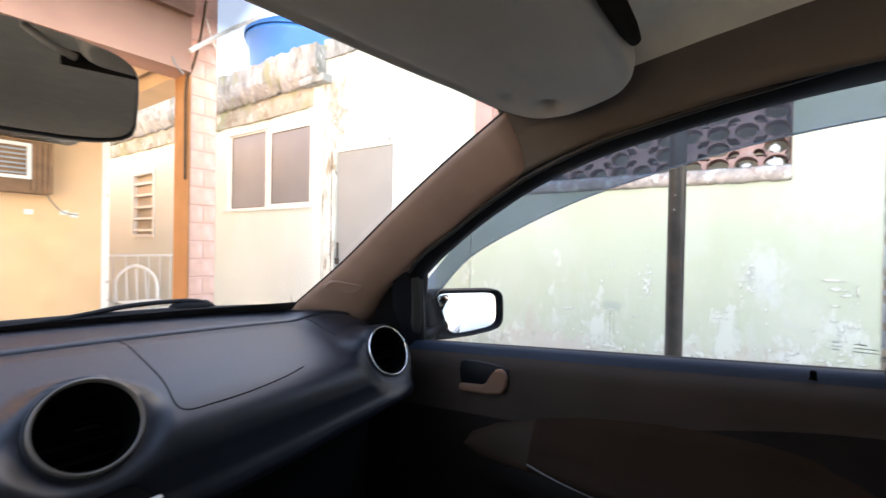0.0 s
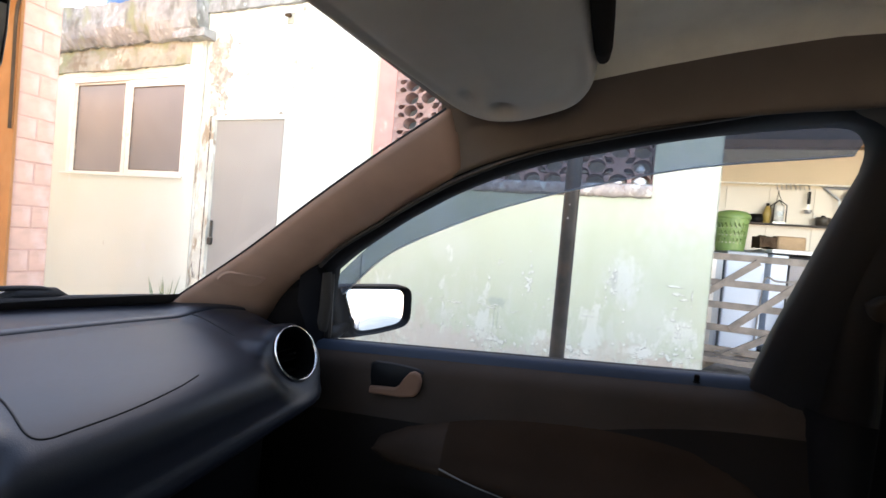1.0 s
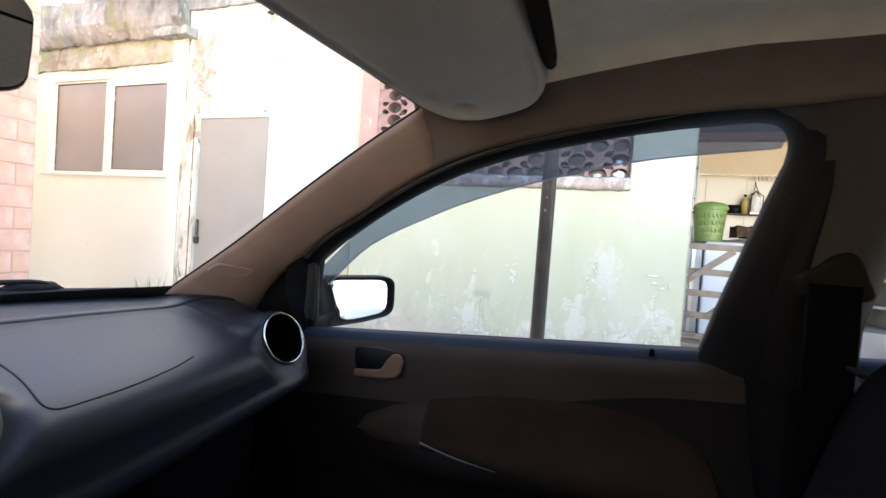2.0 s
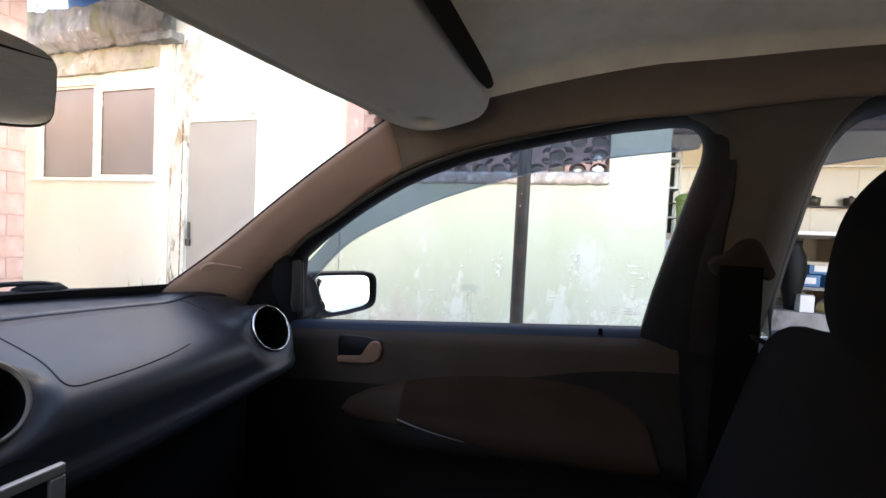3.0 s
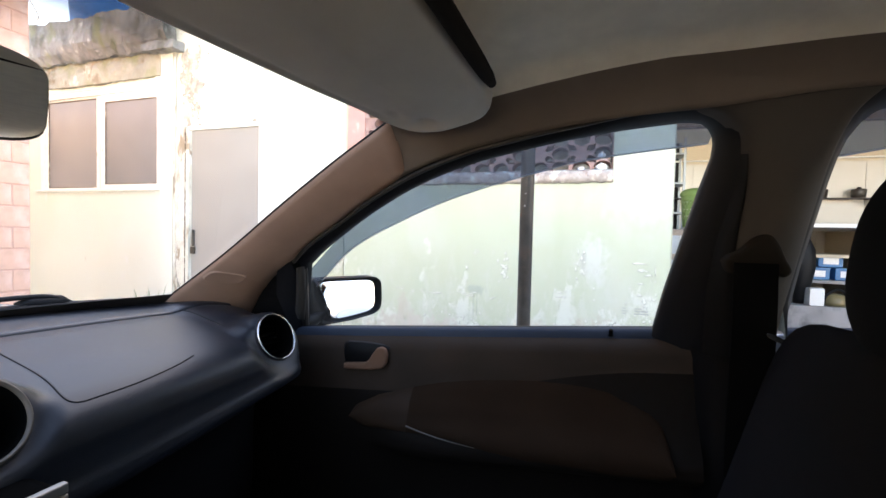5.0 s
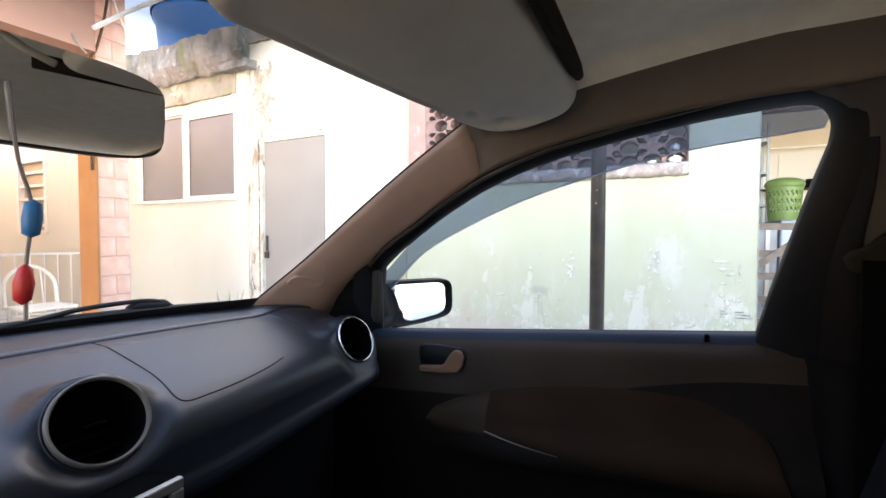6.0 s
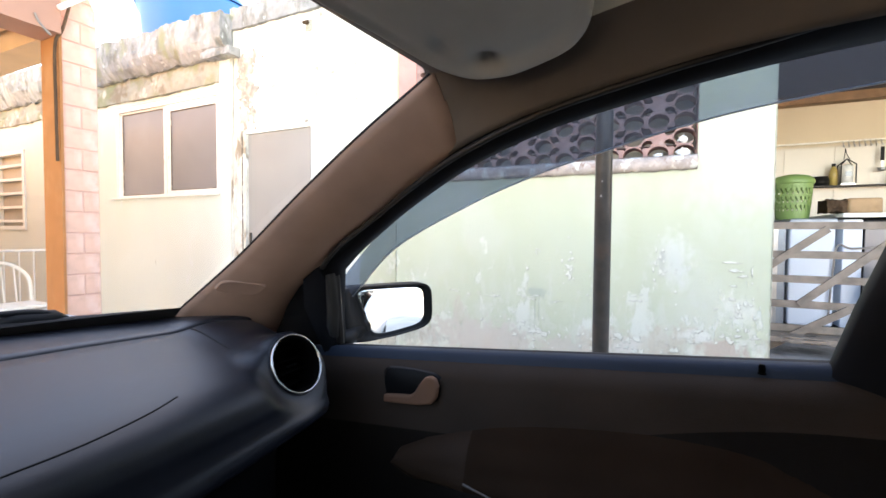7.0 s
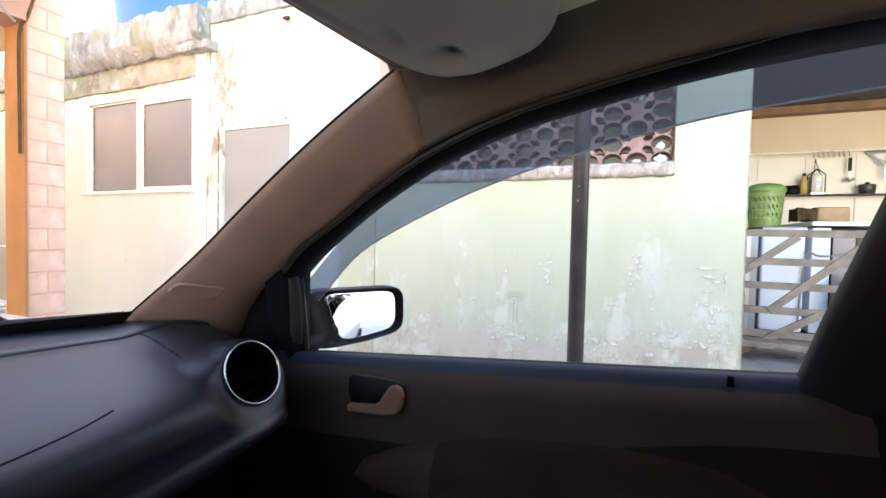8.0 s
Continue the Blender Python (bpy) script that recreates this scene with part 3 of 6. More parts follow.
JAMB = mat("flaking_jamb", (0.70, 0.67, 0.58), 0.9, vary=0.15, scale=9, bump=0.8, bscale=40, second=[((0.36, 0.28, 0.20), 0.40, 7.0, 0.03), ((0.24, 0.22, 0.19), 0.33, 12.0, 0.02), ((0.84, 0.83, 0.78), 0.42, 9.0, 0.02)], streak=0.35)
part("parapet_ledge", rough_bar(4.25, 4.39, 4.19, 12.8, 2.82, 3.20, 300, 0.03, 2, 0.10), SLAB, house, "moss-stained crumbling concrete parapet ledge")
part("ledge_underside", rough_bar(4.366, 4.40, 4.36, 12.8, 2.60, 2.86, 260, 0.022, 5), UNDER, house, "broken render under the ledge")
part("coping", rough_bar(4.365, 4.56, 2.42, 4.20, 3.05, 3.25, 120, 0.022, 8), SLAB, house)
part("pilaster_cap", rough_bar(4.27, 4.392, 4.10, 4.50, 2.80, 2.87, 40, 0.02, 11), SLAB, house)

win = thing("window_house", (HX, 5.2, WZ0), "two-pane window with a peeling pale frame and brown curtain", "window", kind="structure")
# the fixed frame round both sashes
for nm, y0, y1, z0, z1, proud in (("head_rail", 4.405, 6.10, 2.492, 2.545, 0.012), ("bottom_rail", 4.405, 6.10, 1.552, 1.5655, 0.010), ("frame_stile", 4.385, 4.405, 1.552, 2.545, 0.012),
                                  ("frame_stile", 6.045, 6.10, 1.566, 2.491, 0.012)):
    part(nm, B(HX - proud, HX + 0.07, y0, y1, z0, z1), FRAMEW, win, bevel=0.004)
# a nearer sash with thick rails beside a flush one
for y0, y1, z0, z1, sx, rail_l, rail_r, rail_t, rail_b in ((4.406, 5.20, 1.567, 2.49, -0.006, 0.032, 0.062, 0.072, 0.034), (5.206, 6.044, 1.567, 2.49, 0.012, 0.075, 0.026, 0.018, 0.006)):
    sash = part("sash", B(HX + sx + 0.012, HX + sx + 0.018, y0 + rail_l, y1 - rail_r, z0 + rail_b, z1 - rail_t), BROWNGLASS, win, "brown curtained glass in a sliding sash")
    for a, b, c, d in ((y0, y0 + rail_l, z0, z1), (y1 - rail_r, y1, z0, z1), (y0 + rail_l, y1 - rail_r, z1 - rail_t, z1), (y0 + rail_l, y1 - rail_r, z0, z0 + rail_b)):
        part("sash_rail", B(HX + sx, HX + sx + 0.03, a, b, c, d), FRAMEW, sash, bevel=0.003)
    # Brown strips drawn for the shadow gaps round each pane.
    g0, g1, h0, h1 = y0 + rail_l, y1 - rail_r, z0 + rail_b, z1 - rail_t
    for a, b, c, d in ((g0 + 0.001, g0 + 0.008, h0, h1), (g1 - 0.008, g1 - 0.001, h0, h1), (g0 + 0.009, g1 - 0.009, h1 - 0.008, h1 - 0.001), (g0 + 0.009, g1 - 0.009, h0 + 0.001, h0 + 0.008)):
        part("pane_gap_strip", B(HX + sx + 0.004, HX + sx + 0.0115, a, b, c, d), GAPLINE, sash, "brown strip standing for the shadow gap at the pane")
for nm, y0, y1, z0, z1 in (("frame_joint", 4.379, 4.3845, 1.552, 2.545), ("frame_joint", 4.385, 6.10, 2.5455, 2.551), ("frame_joint", 5.2005, 5.2055, 1.567, 2.49)):
    part(nm, B(HX - 0.003, HX + 0.02, y0, y1, z0, z1), GAPLINE, win, "brown line at a gap of the frame")
part("window_sill", B(HX - 0.03, HX + 0.02, W0 - 0.01, W1 + 0.07, WZ0 - 0.016, WZ0 - 0.001), FRAMEW, win)

far = thing("window_far", (HX, 8.6, FZ0), "small louvred window with pale frame in the far wall", "window", kind="structure")
for y0, y1, z0, z1 in ((F0, F1, FZ0, FZ0 + 0.05), (F0, F1, FZ1 - 0.05, FZ1), (F0, F0 + 0.06, FZ0 + 0.05, FZ1 - 0.05), (F1 - 0.06, F1, FZ0 + 0.05, FZ1 - 0.05)):
    part("frame_rail", B(HX - 0.02, HX + 0.08, y0, y1, z0, z1), FRAMEW, far)
for k in range(5):
    z = FZ0 + 0.1 + 0.19 * k
    part("louvre", B(HX + 0.0, HX + 0.05, F0 + 0.06, F1 - 0.06, z, z + 0.035), FRAMEW, far)
part("pane", B(HX + 0.052, HX + 0.058, F0 + 0.06, F1 - 0.06, FZ0 + 0.05, FZ1 - 0.05), FARGLASS, far)

door = thing("door_house", (HX, 3.65, 0), "closed grey-beige sheet metal door with a rusty bolt", "door", kind="structure")
part("leaf", B(HX + 0.012, HX + 0.05, D0 + 0.014, D1 - 0.05, 0.02, DZ - 0.014), DOORMETAL, door)
part("frame_stile", rough_bar(HX - 0.02, HX + 0.09, D1 - 0.048, D1 - 0.012, 0, DZ, 4, 0.002, 6), JAMB, door)
part("jamb_post", rough_post(HX - 0.028, HX - 0.002, D1 - 0.01, 4.172, 0, DZ + 0.02, 90, 0.006, 14), JAMB, door, "stained flaking plaster jamb")
part("frame_rail", B(HX - 0.006, HX + 0.09, D0, D1 - 0.05, DZ - 0.013, DZ - 0.001), FRAMEW, door)
part("frame_joint", B(HX - 0.030, HX - 0.006, D1 - 0.0118, D1 - 0.0102, 0, DZ - 0.03), GAPLINE, door, "rusty joint of the frame")
part("bolt", tube(bmesh.new(), [(HX - 0.002, 3.985, 1.02), (HX - 0.002, 3.985, 1.17)], 0.012, 8), POLE, door)
part("padlock", B(HX - 0.02, HX + 0.008, 3.965, 4.005, 0.95, 1.015), POLE, door, bevel=0.006)

rnd = random.Random(5)
FLAKED = mat("flaked_render", (0.36, 0.32, 0.27), 0.95, vary=0.25, scale=30, bump=0.8, bscale=60, second=[((0.52, 0.47, 0.39), 0.5, 20.0, 0.05)])
for k in range(150):
    y, z = 4.12 - abs(rnd.gauss(0, 0.11)), 2.78 - abs(rnd.gauss(0, 0.24))
    if z < 2.13:
        continue
    w = rnd.choice((0.006, 0.010, 0.016, 0.026, 0.036))
    ob = part("flaked_spot", blotch(y, z, w * rnd.uniform(0.5, 1.3), w * rnd.uniform(0.6, 1.8), rnd.uniform(0, 90), 0.001 + 0.00003 * k, 18, 1.1), FLAKED if k % 3 else DAMP, house)
    ob.location.x += HX - GX
for k in range(16):
    y, z = rnd.uniform(2.6, 4.0), rnd.uniform(2.1, 3.0)
    ob = part("flaked_spot", blotch(y, z, rnd.uniform(0.01, 0.03), rnd.uniform(0.008, 0.02), rnd.uniform(0, 90), 0.001 + 0.00007 * k, 16, 0.9), DAMP, house)
    ob.location.x += HX - GX
# Thin pipe added for the brown line of shade beside the pilaster.
tagged(part("pilaster_line", tube(bmesh.new(), [(HX - 0.016, 4.196, 0), (HX - 0.016, 4.194, 1.1), (HX - 0.018, 4.200, 2.1), (HX - 0.016, 4.196, 2.80)], 0.0115, 10), JAMB, smooth=True), "thin stained pipe for a shade line on the wall", "pipe")

stub = thing("wall_bracket", (HX, 3.267, 2.92), "short rusty bracket stub high on the house wall", "bracket")
part("plate", B(HX - 0.012, HX - 0.001, 3.235, 3.30, 2.88, 2.975), UNDER, stub, bevel=0.004)
part("peg", tube(bmesh.new(), [(HX - 0.012, 3.275, 2.95), (HX - 0.06, 3.28, 2.93)], [0.02, 0.012], 10), CONDUIT, stub, smooth=True)

# weeds at the foot of the wall
bm = bmesh.new()
rnd = random.Random(4)
for k in range(26):
    a = rnd.uniform(0, 6.28)
    r = rnd.uniform(0.05, 0.22)
    x, y, h = 4.28, 4.37 + rnd.uniform(-0.04, 0.04), rnd.uniform(0.3, 0.68)
    b0, b1 = bm.verts.new((x - 0.008, y, 0)), bm.verts.new((x + 0.008, y, 0))
    m0, m1 = bm.verts.new((x + 0.3 * r * math.cos(a) - 0.007, y + 0.5 * r * math.sin(a), h * 0.6)), bm.verts.new((x + 0.3 * r * math.cos(a) + 0.007, y + 0.5 * r * math.sin(a), h * 0.6))
    tip = bm.verts.new((x + 0.3 * r * math.cos(a), y + 1.2 * r * math.sin(a), h))
    bm.faces.new((b0, b1, m1, m0)), bm.faces.new((m0, m1, tip))
tagged(part("weeds", bm, mat("weed_green", (0.10, 0.20, 0.05), 0.7)), "thin green weeds at the foot of the wall", "plant", kind="stuff")

# water tank on the roof
tank = thing("water_tank", (5.8, 6.6, 3.12), "blue plastic water tank with a ribbed lid on the roof", "tank")
part("tank_body", lathe([(0.0, 0), (0.62, 0), (0.66, 0.5), (0.70, 0.52), (0.74, 1.1), (0.78, 1.12), (0.78, 1.18), (0.74, 1.2)], (5.8, 6.6, 3.12), (0, 0, 1), 40), BLUE, tank, smooth=True)
part("lid", lathe([(0.80, 1.19), (0.80, 1.25), (0.6, 1.38), (0.2, 1.45), (0, 1.45)], (5.8, 6.6, 3.12), (0, 0, 1), 40), BLUE, tank, smooth=True)

# ---- porch with brick pillar ----
pillar = thing("brick_pillar", (3.15, 4.35, 0), "pink painted brick porch pillar with orange side", "pillar", kind="structure")
part("core", B(3.062, 3.272, 4.215, 4.43, 0, 3.4), MORTAR, pillar)
part("orange_side", B(3.045, 3.061, 4.2, 4.435, 0, 3.4), ORANGE_SHADED, pillar, "orange painted plaster side, darkened for shade")
porch = thing("porch_roof", (1.6, 5.4, 2.45), "salmon painted concrete porch roof with an orange beam", "roof", kind="structure")
part("slab", B(-3.0, 3.04, 4.1, 6.3, 2.9, 3.08), SALMON, porch)
part("front_beam", B(-3.0, 3.043, 4.16, 4.42, 2.478, 2.898), SALMON, porch)
part("side_beam", B(3.045, 3.28, 4.437, 6.3, 2.5, 2.898), ORANGE, porch)
part("ceiling_sheet", B(-3.0, 2.99, 4.43, 6.29, 2.60, 2.63), ORANGE, porch)
owall = thing("wall_orange", (0.5, 6.4, 0), "bright orange painted house wall", "wall", kind="structure")
bm = bmesh.new()
box(bm, -3.0, 3.12, 6.3, 6.45, 0, 2.9), box(bm, 3.0, 3.12, 6.45, 14, 0, 2.9), box(bm, -3.15, -3.0, 4.16, 6.45, 0, 2.9)
part("render", bm, ORANGE, owall)
part("corner_strip", B(3.121, 3.19, 6.29, 6.36, 0, 2.5), FRAMEW, owall)
for y, z in ((2.53, 1.41), (2.88, 1.40), (2.80, 1.42)):
    part("plaster_patch", B(y - 0.03, y + 0.04, 6.288, 6.299, z - 0.025, z + 0.025), WHITEP, owall, "small unpainted plaster patch", bevel=0.01)

ac = thing("air_conditioner", (2.45, 6.2, 1.56), "old window air conditioner in a wooden box on the wall", "air conditioner")
part("case", B(2.18, 2.66, 6.05, 6.298, 1.58, 2.06), DARKWOOD, ac)
for k in range(4):
    part("case_board", B(2.50 + 0.04 * k, 2.535 + 0.04 * k, 6.036, 6.049, 1.58, 2.06), DARKWOOD, ac)
for x0, x1, z0, z1 in ((2.2, 2.5, 1.70, 1.73), (2.2, 2.5, 2.0, 2.03), (2.2, 2.23, 1.73, 2.0), (2.47, 2.5, 1.73, 2.0)):
    part("grille_frame", B(x0, x1, 6.03, 6.049, z0, z1), WHITEP, ac)
for k in range(6):
    part("grille_slat", B(2.23, 2.47, 6.035, 6.045, 1.745 + 0.043 * k, 1.76 + 0.043 * k), GREYMETAL, ac)
part("awning", rough_bar(2.1, 2.85, 5.95, 6.298, 2.11, 2.14, 8, 0.01, 3), SLAB, ac, "weathered sheet over the box")
tagged(part("cable", tube(bmesh.new(), spline([(2.66, 6.29, 1.6), (2.72, 6.29, 1.5), (2.80, 6.29, 1.42), (2.92, 6.29, 1.40)], 12), 0.006, 6), CABLE), "thin loose cable along the orange wall", "cable")

# wires and conduit at the pillar head
wires = thing("conduit", (2.99, 4.19, 1.9), "dark conduit and wires fixed to the pillar", "conduit")
part("pipe", tube(bmesh.new(), spline([(3.022, 4.195, 1.64), (3.020, 4.195, 2.0), (3.022, 4.195, 2.40), (3.06, 4.18, 2.52), (3.10, 4.15, 2.75), (3.12, 4.1, 3.05)], 26), 0.010, 8), CONDUIT, wires)
part("wire", tube(bmesh.new(), spline([(2.99, 4.17, 2.45), (2.93, 4.16, 2.5), (2.9, 4.15, 2.55)], 10), 0.008, 6), CABLE, wires)
part("service_cable", tube(bmesh.new(), spline([(3.02, 4.13, 2.63), (3.3, 4.135, 2.89), (3.75, 4.14, 3.27), (4.6, 4.16, 3.98)], 16), 0.018, 6), FRAMEW, wires)
part("wire_loop", tube(bmesh.new(), spline([(3.14, 4.15, 2.95), (3.2, 4.13, 2.75), (3.29, 4.15, 2.62), (3.31, 4.2, 2.6)], 14), 0.005, 6), FRAMEW, wires)

# low gate and chair in the alley
rail = thing("alley_gate", (3.75, 7.0, 0), "white painted metal bar gate across the alley", "gate")
for x in (3.2, 4.36):
    part("gate_post", tube(bmesh.new(), [(x, 7.0, 0), (x, 7.0, 1.0)], 0.02, 8), WHITEP, rail)
for z in (0.25, 0.95):
    part("gate_rail", tube(bmesh.new(), [(3.2, 7.0, z), (4.36, 7.0, z)], 0.014, 8), WHITEP, rail)
for k in range(8):
    part("bar", tube(bmesh.new(), [(3.33 + 0.13 * k, 7.0, 0.25), (3.33 + 0.13 * k, 7.0, 0.95)], 0.008, 6), WHITEP, rail)
chair = thing("garden_chair", (3.6, 6.3, 0), "greyish metal garden chair with a bent tube back", "chair")
part("backrest", tube(bmesh.new(), spline([(3.36, 6.6, 0.42), (3.38, 6.65, 0.7), (3.58, 6.68, 0.84), (3.78, 6.65, 0.7), (3.8, 6.6, 0.42)], 18), 0.018, 8), FRAMEW, chair)
part("seat", B(3.36, 3.8, 6.15, 6.6, 0.40, 0.43), FRAMEW, chair, bevel=0.01)
for x in (3.38, 3.78):
    for y in (6.17, 6.58):
        part("leg", tube(bmesh.new(), [(x, y, 0), (x, y, 0.4)], 0.013, 8), FRAMEW, chair)
for k in range(3):
    part("back_slat", tube(bmesh.new(), [(3.48 + 0.1 * k, 6.61, 0.43), (3.48 + 0.1 * k, 6.67, 0.80)], 0.008, 6), FRAMEW, chair)

# plain added walls close the yard behind and beside the car, blocking low sky
PALE = mat("pale_yard_render", (0.62, 0.60, 0.55), 0.9, vary=0.1, scale=1.5, bump=0.3, bscale=30, second=[((0.45, 0.43, 0.37), 0.40, 0.9, 0.08), ((0.70, 0.68, 0.63), 0.40, 3.0, 0.05)])
tagged(part("wall_back", B(-6.0, 4.4, -11.15, -11.0, 0, 2.3), PALE), "added plain pale rendered wall across the yard", "wall", kind="structure")
tagged(part("wall_side", B(-6.15, -6.0, -11.15, 14.0, 0, 2.3), PALE), "added plain pale rendered wall along the yard", "wall", kind="structure")

# ---- open kitchen on its raised floor ----
KX, KF = 7.5, 0.40
tagged(part("floor", B(4.46, KX, -5.0, 0.03, 0, KF), KFLOOR), "raised grey concrete kitchen floor", "floor", kind="structure")
tagged(part("step", B(4.15, 4.458, -5.0, 0.02, 0, 0.2), CONCRETE), "concrete step up to the kitchen", "step", kind="structure")
kw = thing("wall_kitchen", (KX, -2.5, 0), "cream kitchen wall with white tiles below", "wall", kind="structure")
bm = bmesh.new()
box(bm, KX, KX + 0.15, -5.0, 0.03, 0, 2.9), box(bm, 4.46, KX, -5.15, -5.0, 0, 2.9), box(bm, 6.5, KX + 0.15, 0.03, 0.13, 0, 3.2)
part("render", bm, KWALL, kw)
tagged(part("ceiling", B(4.40, KX, -5.0, 0.028, 2.66, 2.80), CEILDARK), "dark boarded kitchen ceiling", "ceiling", kind="structure")
TY = 0.431
bm = bmesh.new()
box(bm, 0, 0.008, 0.0025, TY - 0.0025, 0.0025, TY - 0.0025)
tile_mesh = bpy.data.meshes.new("tile")
bm.to_mesh(tile_mesh)
tile_mesh.materials.append(TILE)
part("tile_bed", B(KX - 0.006, KX - 0.001, -4.99, 0.02, KF, 2.128), GROUT, kw)

# wooden slat gate at the kitchen's edge
gate = thing("slat_gate", (5.1, -0.8, KF), "rough unpainted wooden slat gate with diagonal braces", "gate")
GY0, GY1 = 0.0, -0.785
for z in (1.243, 1.052, 0.889, 0.722, 0.562):
    part("slat", B(5.1, 5.122, GY1, GY0, z - 0.024, z + 0.024), WOOD, gate, bevel=0.003)
for y in (GY0 - 0.03, GY1 + 0.03):
    part("upright", B(5.124, 5.16, y - 0.03, y + 0.03, KF, 1.27), WOOD, gate, bevel=0.003)


def brace(y0, z0, y1, z1):
    d = Vector((0, y1 - y0, z1 - z0))
    bm = bmesh.new()
    bmesh.ops.create_cube(bm, size=1, matrix=Matrix.Translation((5.09, (y0 + y1) / 2, (z0 + z1) / 2)) @ Matrix.Rotation(math.atan2(d.z, d.y), 4, "X") @ Matrix.Diagonal((0.018, d.length, 0.045, 1)))
    return bm


for q in ((0.0, 0.885, -0.41, 1.222), (-0.27, 0.722, -0.78, 1.205), (-0.10, 0.42, -0.53, 0.71)):
    part("brace", brace(*q), WOOD, gate)
for z in (0.33, 0.24):
    tagged(part("plank", B(4.95, 5.2, -1.7, -0.005, z + KF - 0.24, z + KF - 0.20) if z > 0.3 else B(4.30, 4.45, -1.7, -0.02, 0.2, 0.235), WOOD, bevel=0.004), "loose weathered plank lying on the step", "plank", group="loose planks")

# fridge, worktop, basket
fr = thing("chest_freezer", (6.25, -0.54, KF), "white chest freezer with a grey edge", "freezer")
part("body", B(5.95, 6.55, -0.697, -0.402, KF + 0.05, 1.27), WHITEGOODS, fr, bevel=0.015)
part("lid", B(5.93, 6.57, -0.705, -0.395, 1.275, 1.315), GREYMETAL, fr, bevel=0.012)
part("foot", B(6.0, 6.5, -0.68, -0.4, KF, KF + 0.05), BLACK, fr)
cup = thing("metal_cabinet", (6.3, -0.2, KF), "grey metal cabinet beside the freezer", "cabinet")
part("body", B(5.98, 6.5, -0.388, 0.0, KF, 1.29), GREYMETAL, cup, bevel=0.006)
part("side_trim", B(5.965, 5.978, -0.33, -0.30, KF, 1.28), STEEL, cup)
st = thing("cupboard", (6.4, -1.0, KF), "narrow dark kitchen cupboard with a white side", "cupboard")
part("body", B(6.05, 6.65, -1.13, -0.895, KF + 0.04, 1.31), BLACK, st, bevel=0.008)
part("side_panel", B(6.04, 6.66, -0.888, -0.765, KF + 0.04, 1.31), WHITEGOODS, st, bevel=0.006)
part("plinth", B(6.08, 6.6, -1.12, -0.77, KF, KF + 0.04), BLACK, st)
part("cupboard_door", B(6.03, 6.049, -1.12, -0.90, KF + 0.1, 1.25), BROWNGLASS, st)
part("door_pull", tube(bmesh.new(), [(6.02, -1.1, 0.95), (6.02, -1.1, 1.08)], 0.008, 8), STEEL, st)
tagged(part("worktop", B(6.0, 7.485, -4.98, -0.75, 1.325, 1.36), WHITESTONE, bevel=0.006), "white stone kitchen worktop", "worktop", kind="structure")
under = thing("worktop_support", (6.9, -3.4, KF), "white tiled support walls under the worktop", "support", kind="structure")
for y in (-1.18, -2.1, -3.4, -4.9):
    part("pier", B(6.3, 7.48, y - 0.05, y + 0.05, 0.621, 1.318), KWALL, under)
part("lower_bench", B(6.06, 7.48, -4.84, -1.14, KF + 0.001, 0.62), KFLOOR, under)
part("middle_shelf", B(6.45, 7.48, -4.84, -1.24, 0.80, 0.83), KFLOOR, under)
part("middle_shelf", B(6.45, 7.48, -4.84, -1.24, 1.05, 1.08), KWALL, under)

bk = thing("laundry_basket", (6.24, -0.478, 1.315), "bright green perforated plastic laundry basket with a lid", "basket")
BC = (6.24, -0.478, 1.317)


def basket_wall():
    bm = bmesh.new()
    n, lev = 72, 26
    vs = []
    for j in range(lev + 1):
        h = 0.31 * j / lev
        r = 0.112 + 0.024 * (h / 0.31) ** 0.8
        vs.append([bm.verts.new((BC[0] + r * math.cos(2 * math.pi * k / n), BC[1] + r * math.sin(2 * math.pi * k / n), BC[2] + h)) for k in range(n)])
    for j in range(lev):
        for k in range(n):
            if (6 <= j < 10 or 12 <= j < 16 or 18 <= j < 22) and (k + j // 2) % 3 == 0:
                continue
            bm.faces.new((vs[j][k], vs[j][(k + 1) % n], vs[j + 1][(k + 1) % n], vs[j + 1][k]))
    bm.faces.new(vs[0][::-1])
    return bm


part("tub", basket_wall(), BASKET, bk, solid=0.003)
part("rim", lathe([(0.135, 0.30), (0.146, 0.305), (0.146, 0.318), (0.135, 0.32), (0.13, 0.308)], BC, (0, 0, 1), 40), BASKET, bk, smooth=True)
part("lid", lathe([(0.150, 0.312), (0.151, 0.325), (0.142, 0.348), (0.112, 0.372), (0.05, 0.386), (0.0, 0.388)], BC, (0, 0, 1), 40), BASKET, bk, smooth=True)
for k in range(10):
    a = 2 * math.pi * k / 10
    part("lid_slot", tube(bmesh.new(), [(BC[0] + 0.06 * math.cos(a), BC[1] + 0.06 * math.sin(a), BC[2] + 0.379), (BC[0] + 0.105 * math.cos(a), BC[1] + 0.105 * math.sin(a), BC[2] + 0.37)], 0.0035, 6), RUBBER, bk, "dark slot in the lid")

bx = thing("wooden_tray", (6.3, -1.1, 1.36), "brown wooden tray with cloth on the worktop", "tray")
part("tray", B(6.2, 6.45, -1.06, -0.84, 1.362, 1.49), mat("tray_wood", (0.40, 0.25, 0.13), 0.6, vary=0.2, scale=12), bx, bevel=0.015)
part("cloth", rough_bar(6.18, 6.42, -0.83, -0.70, 1.375, 1.475, 24, 0.03, 4), CONDUIT, bx, "folded dark brown cloth")

# wall shelf, rail and what hangs there
sh = thing("wall_shelf", (7.4, -2.4, 1.80), "thin wall shelf along the tiles", "shelf")
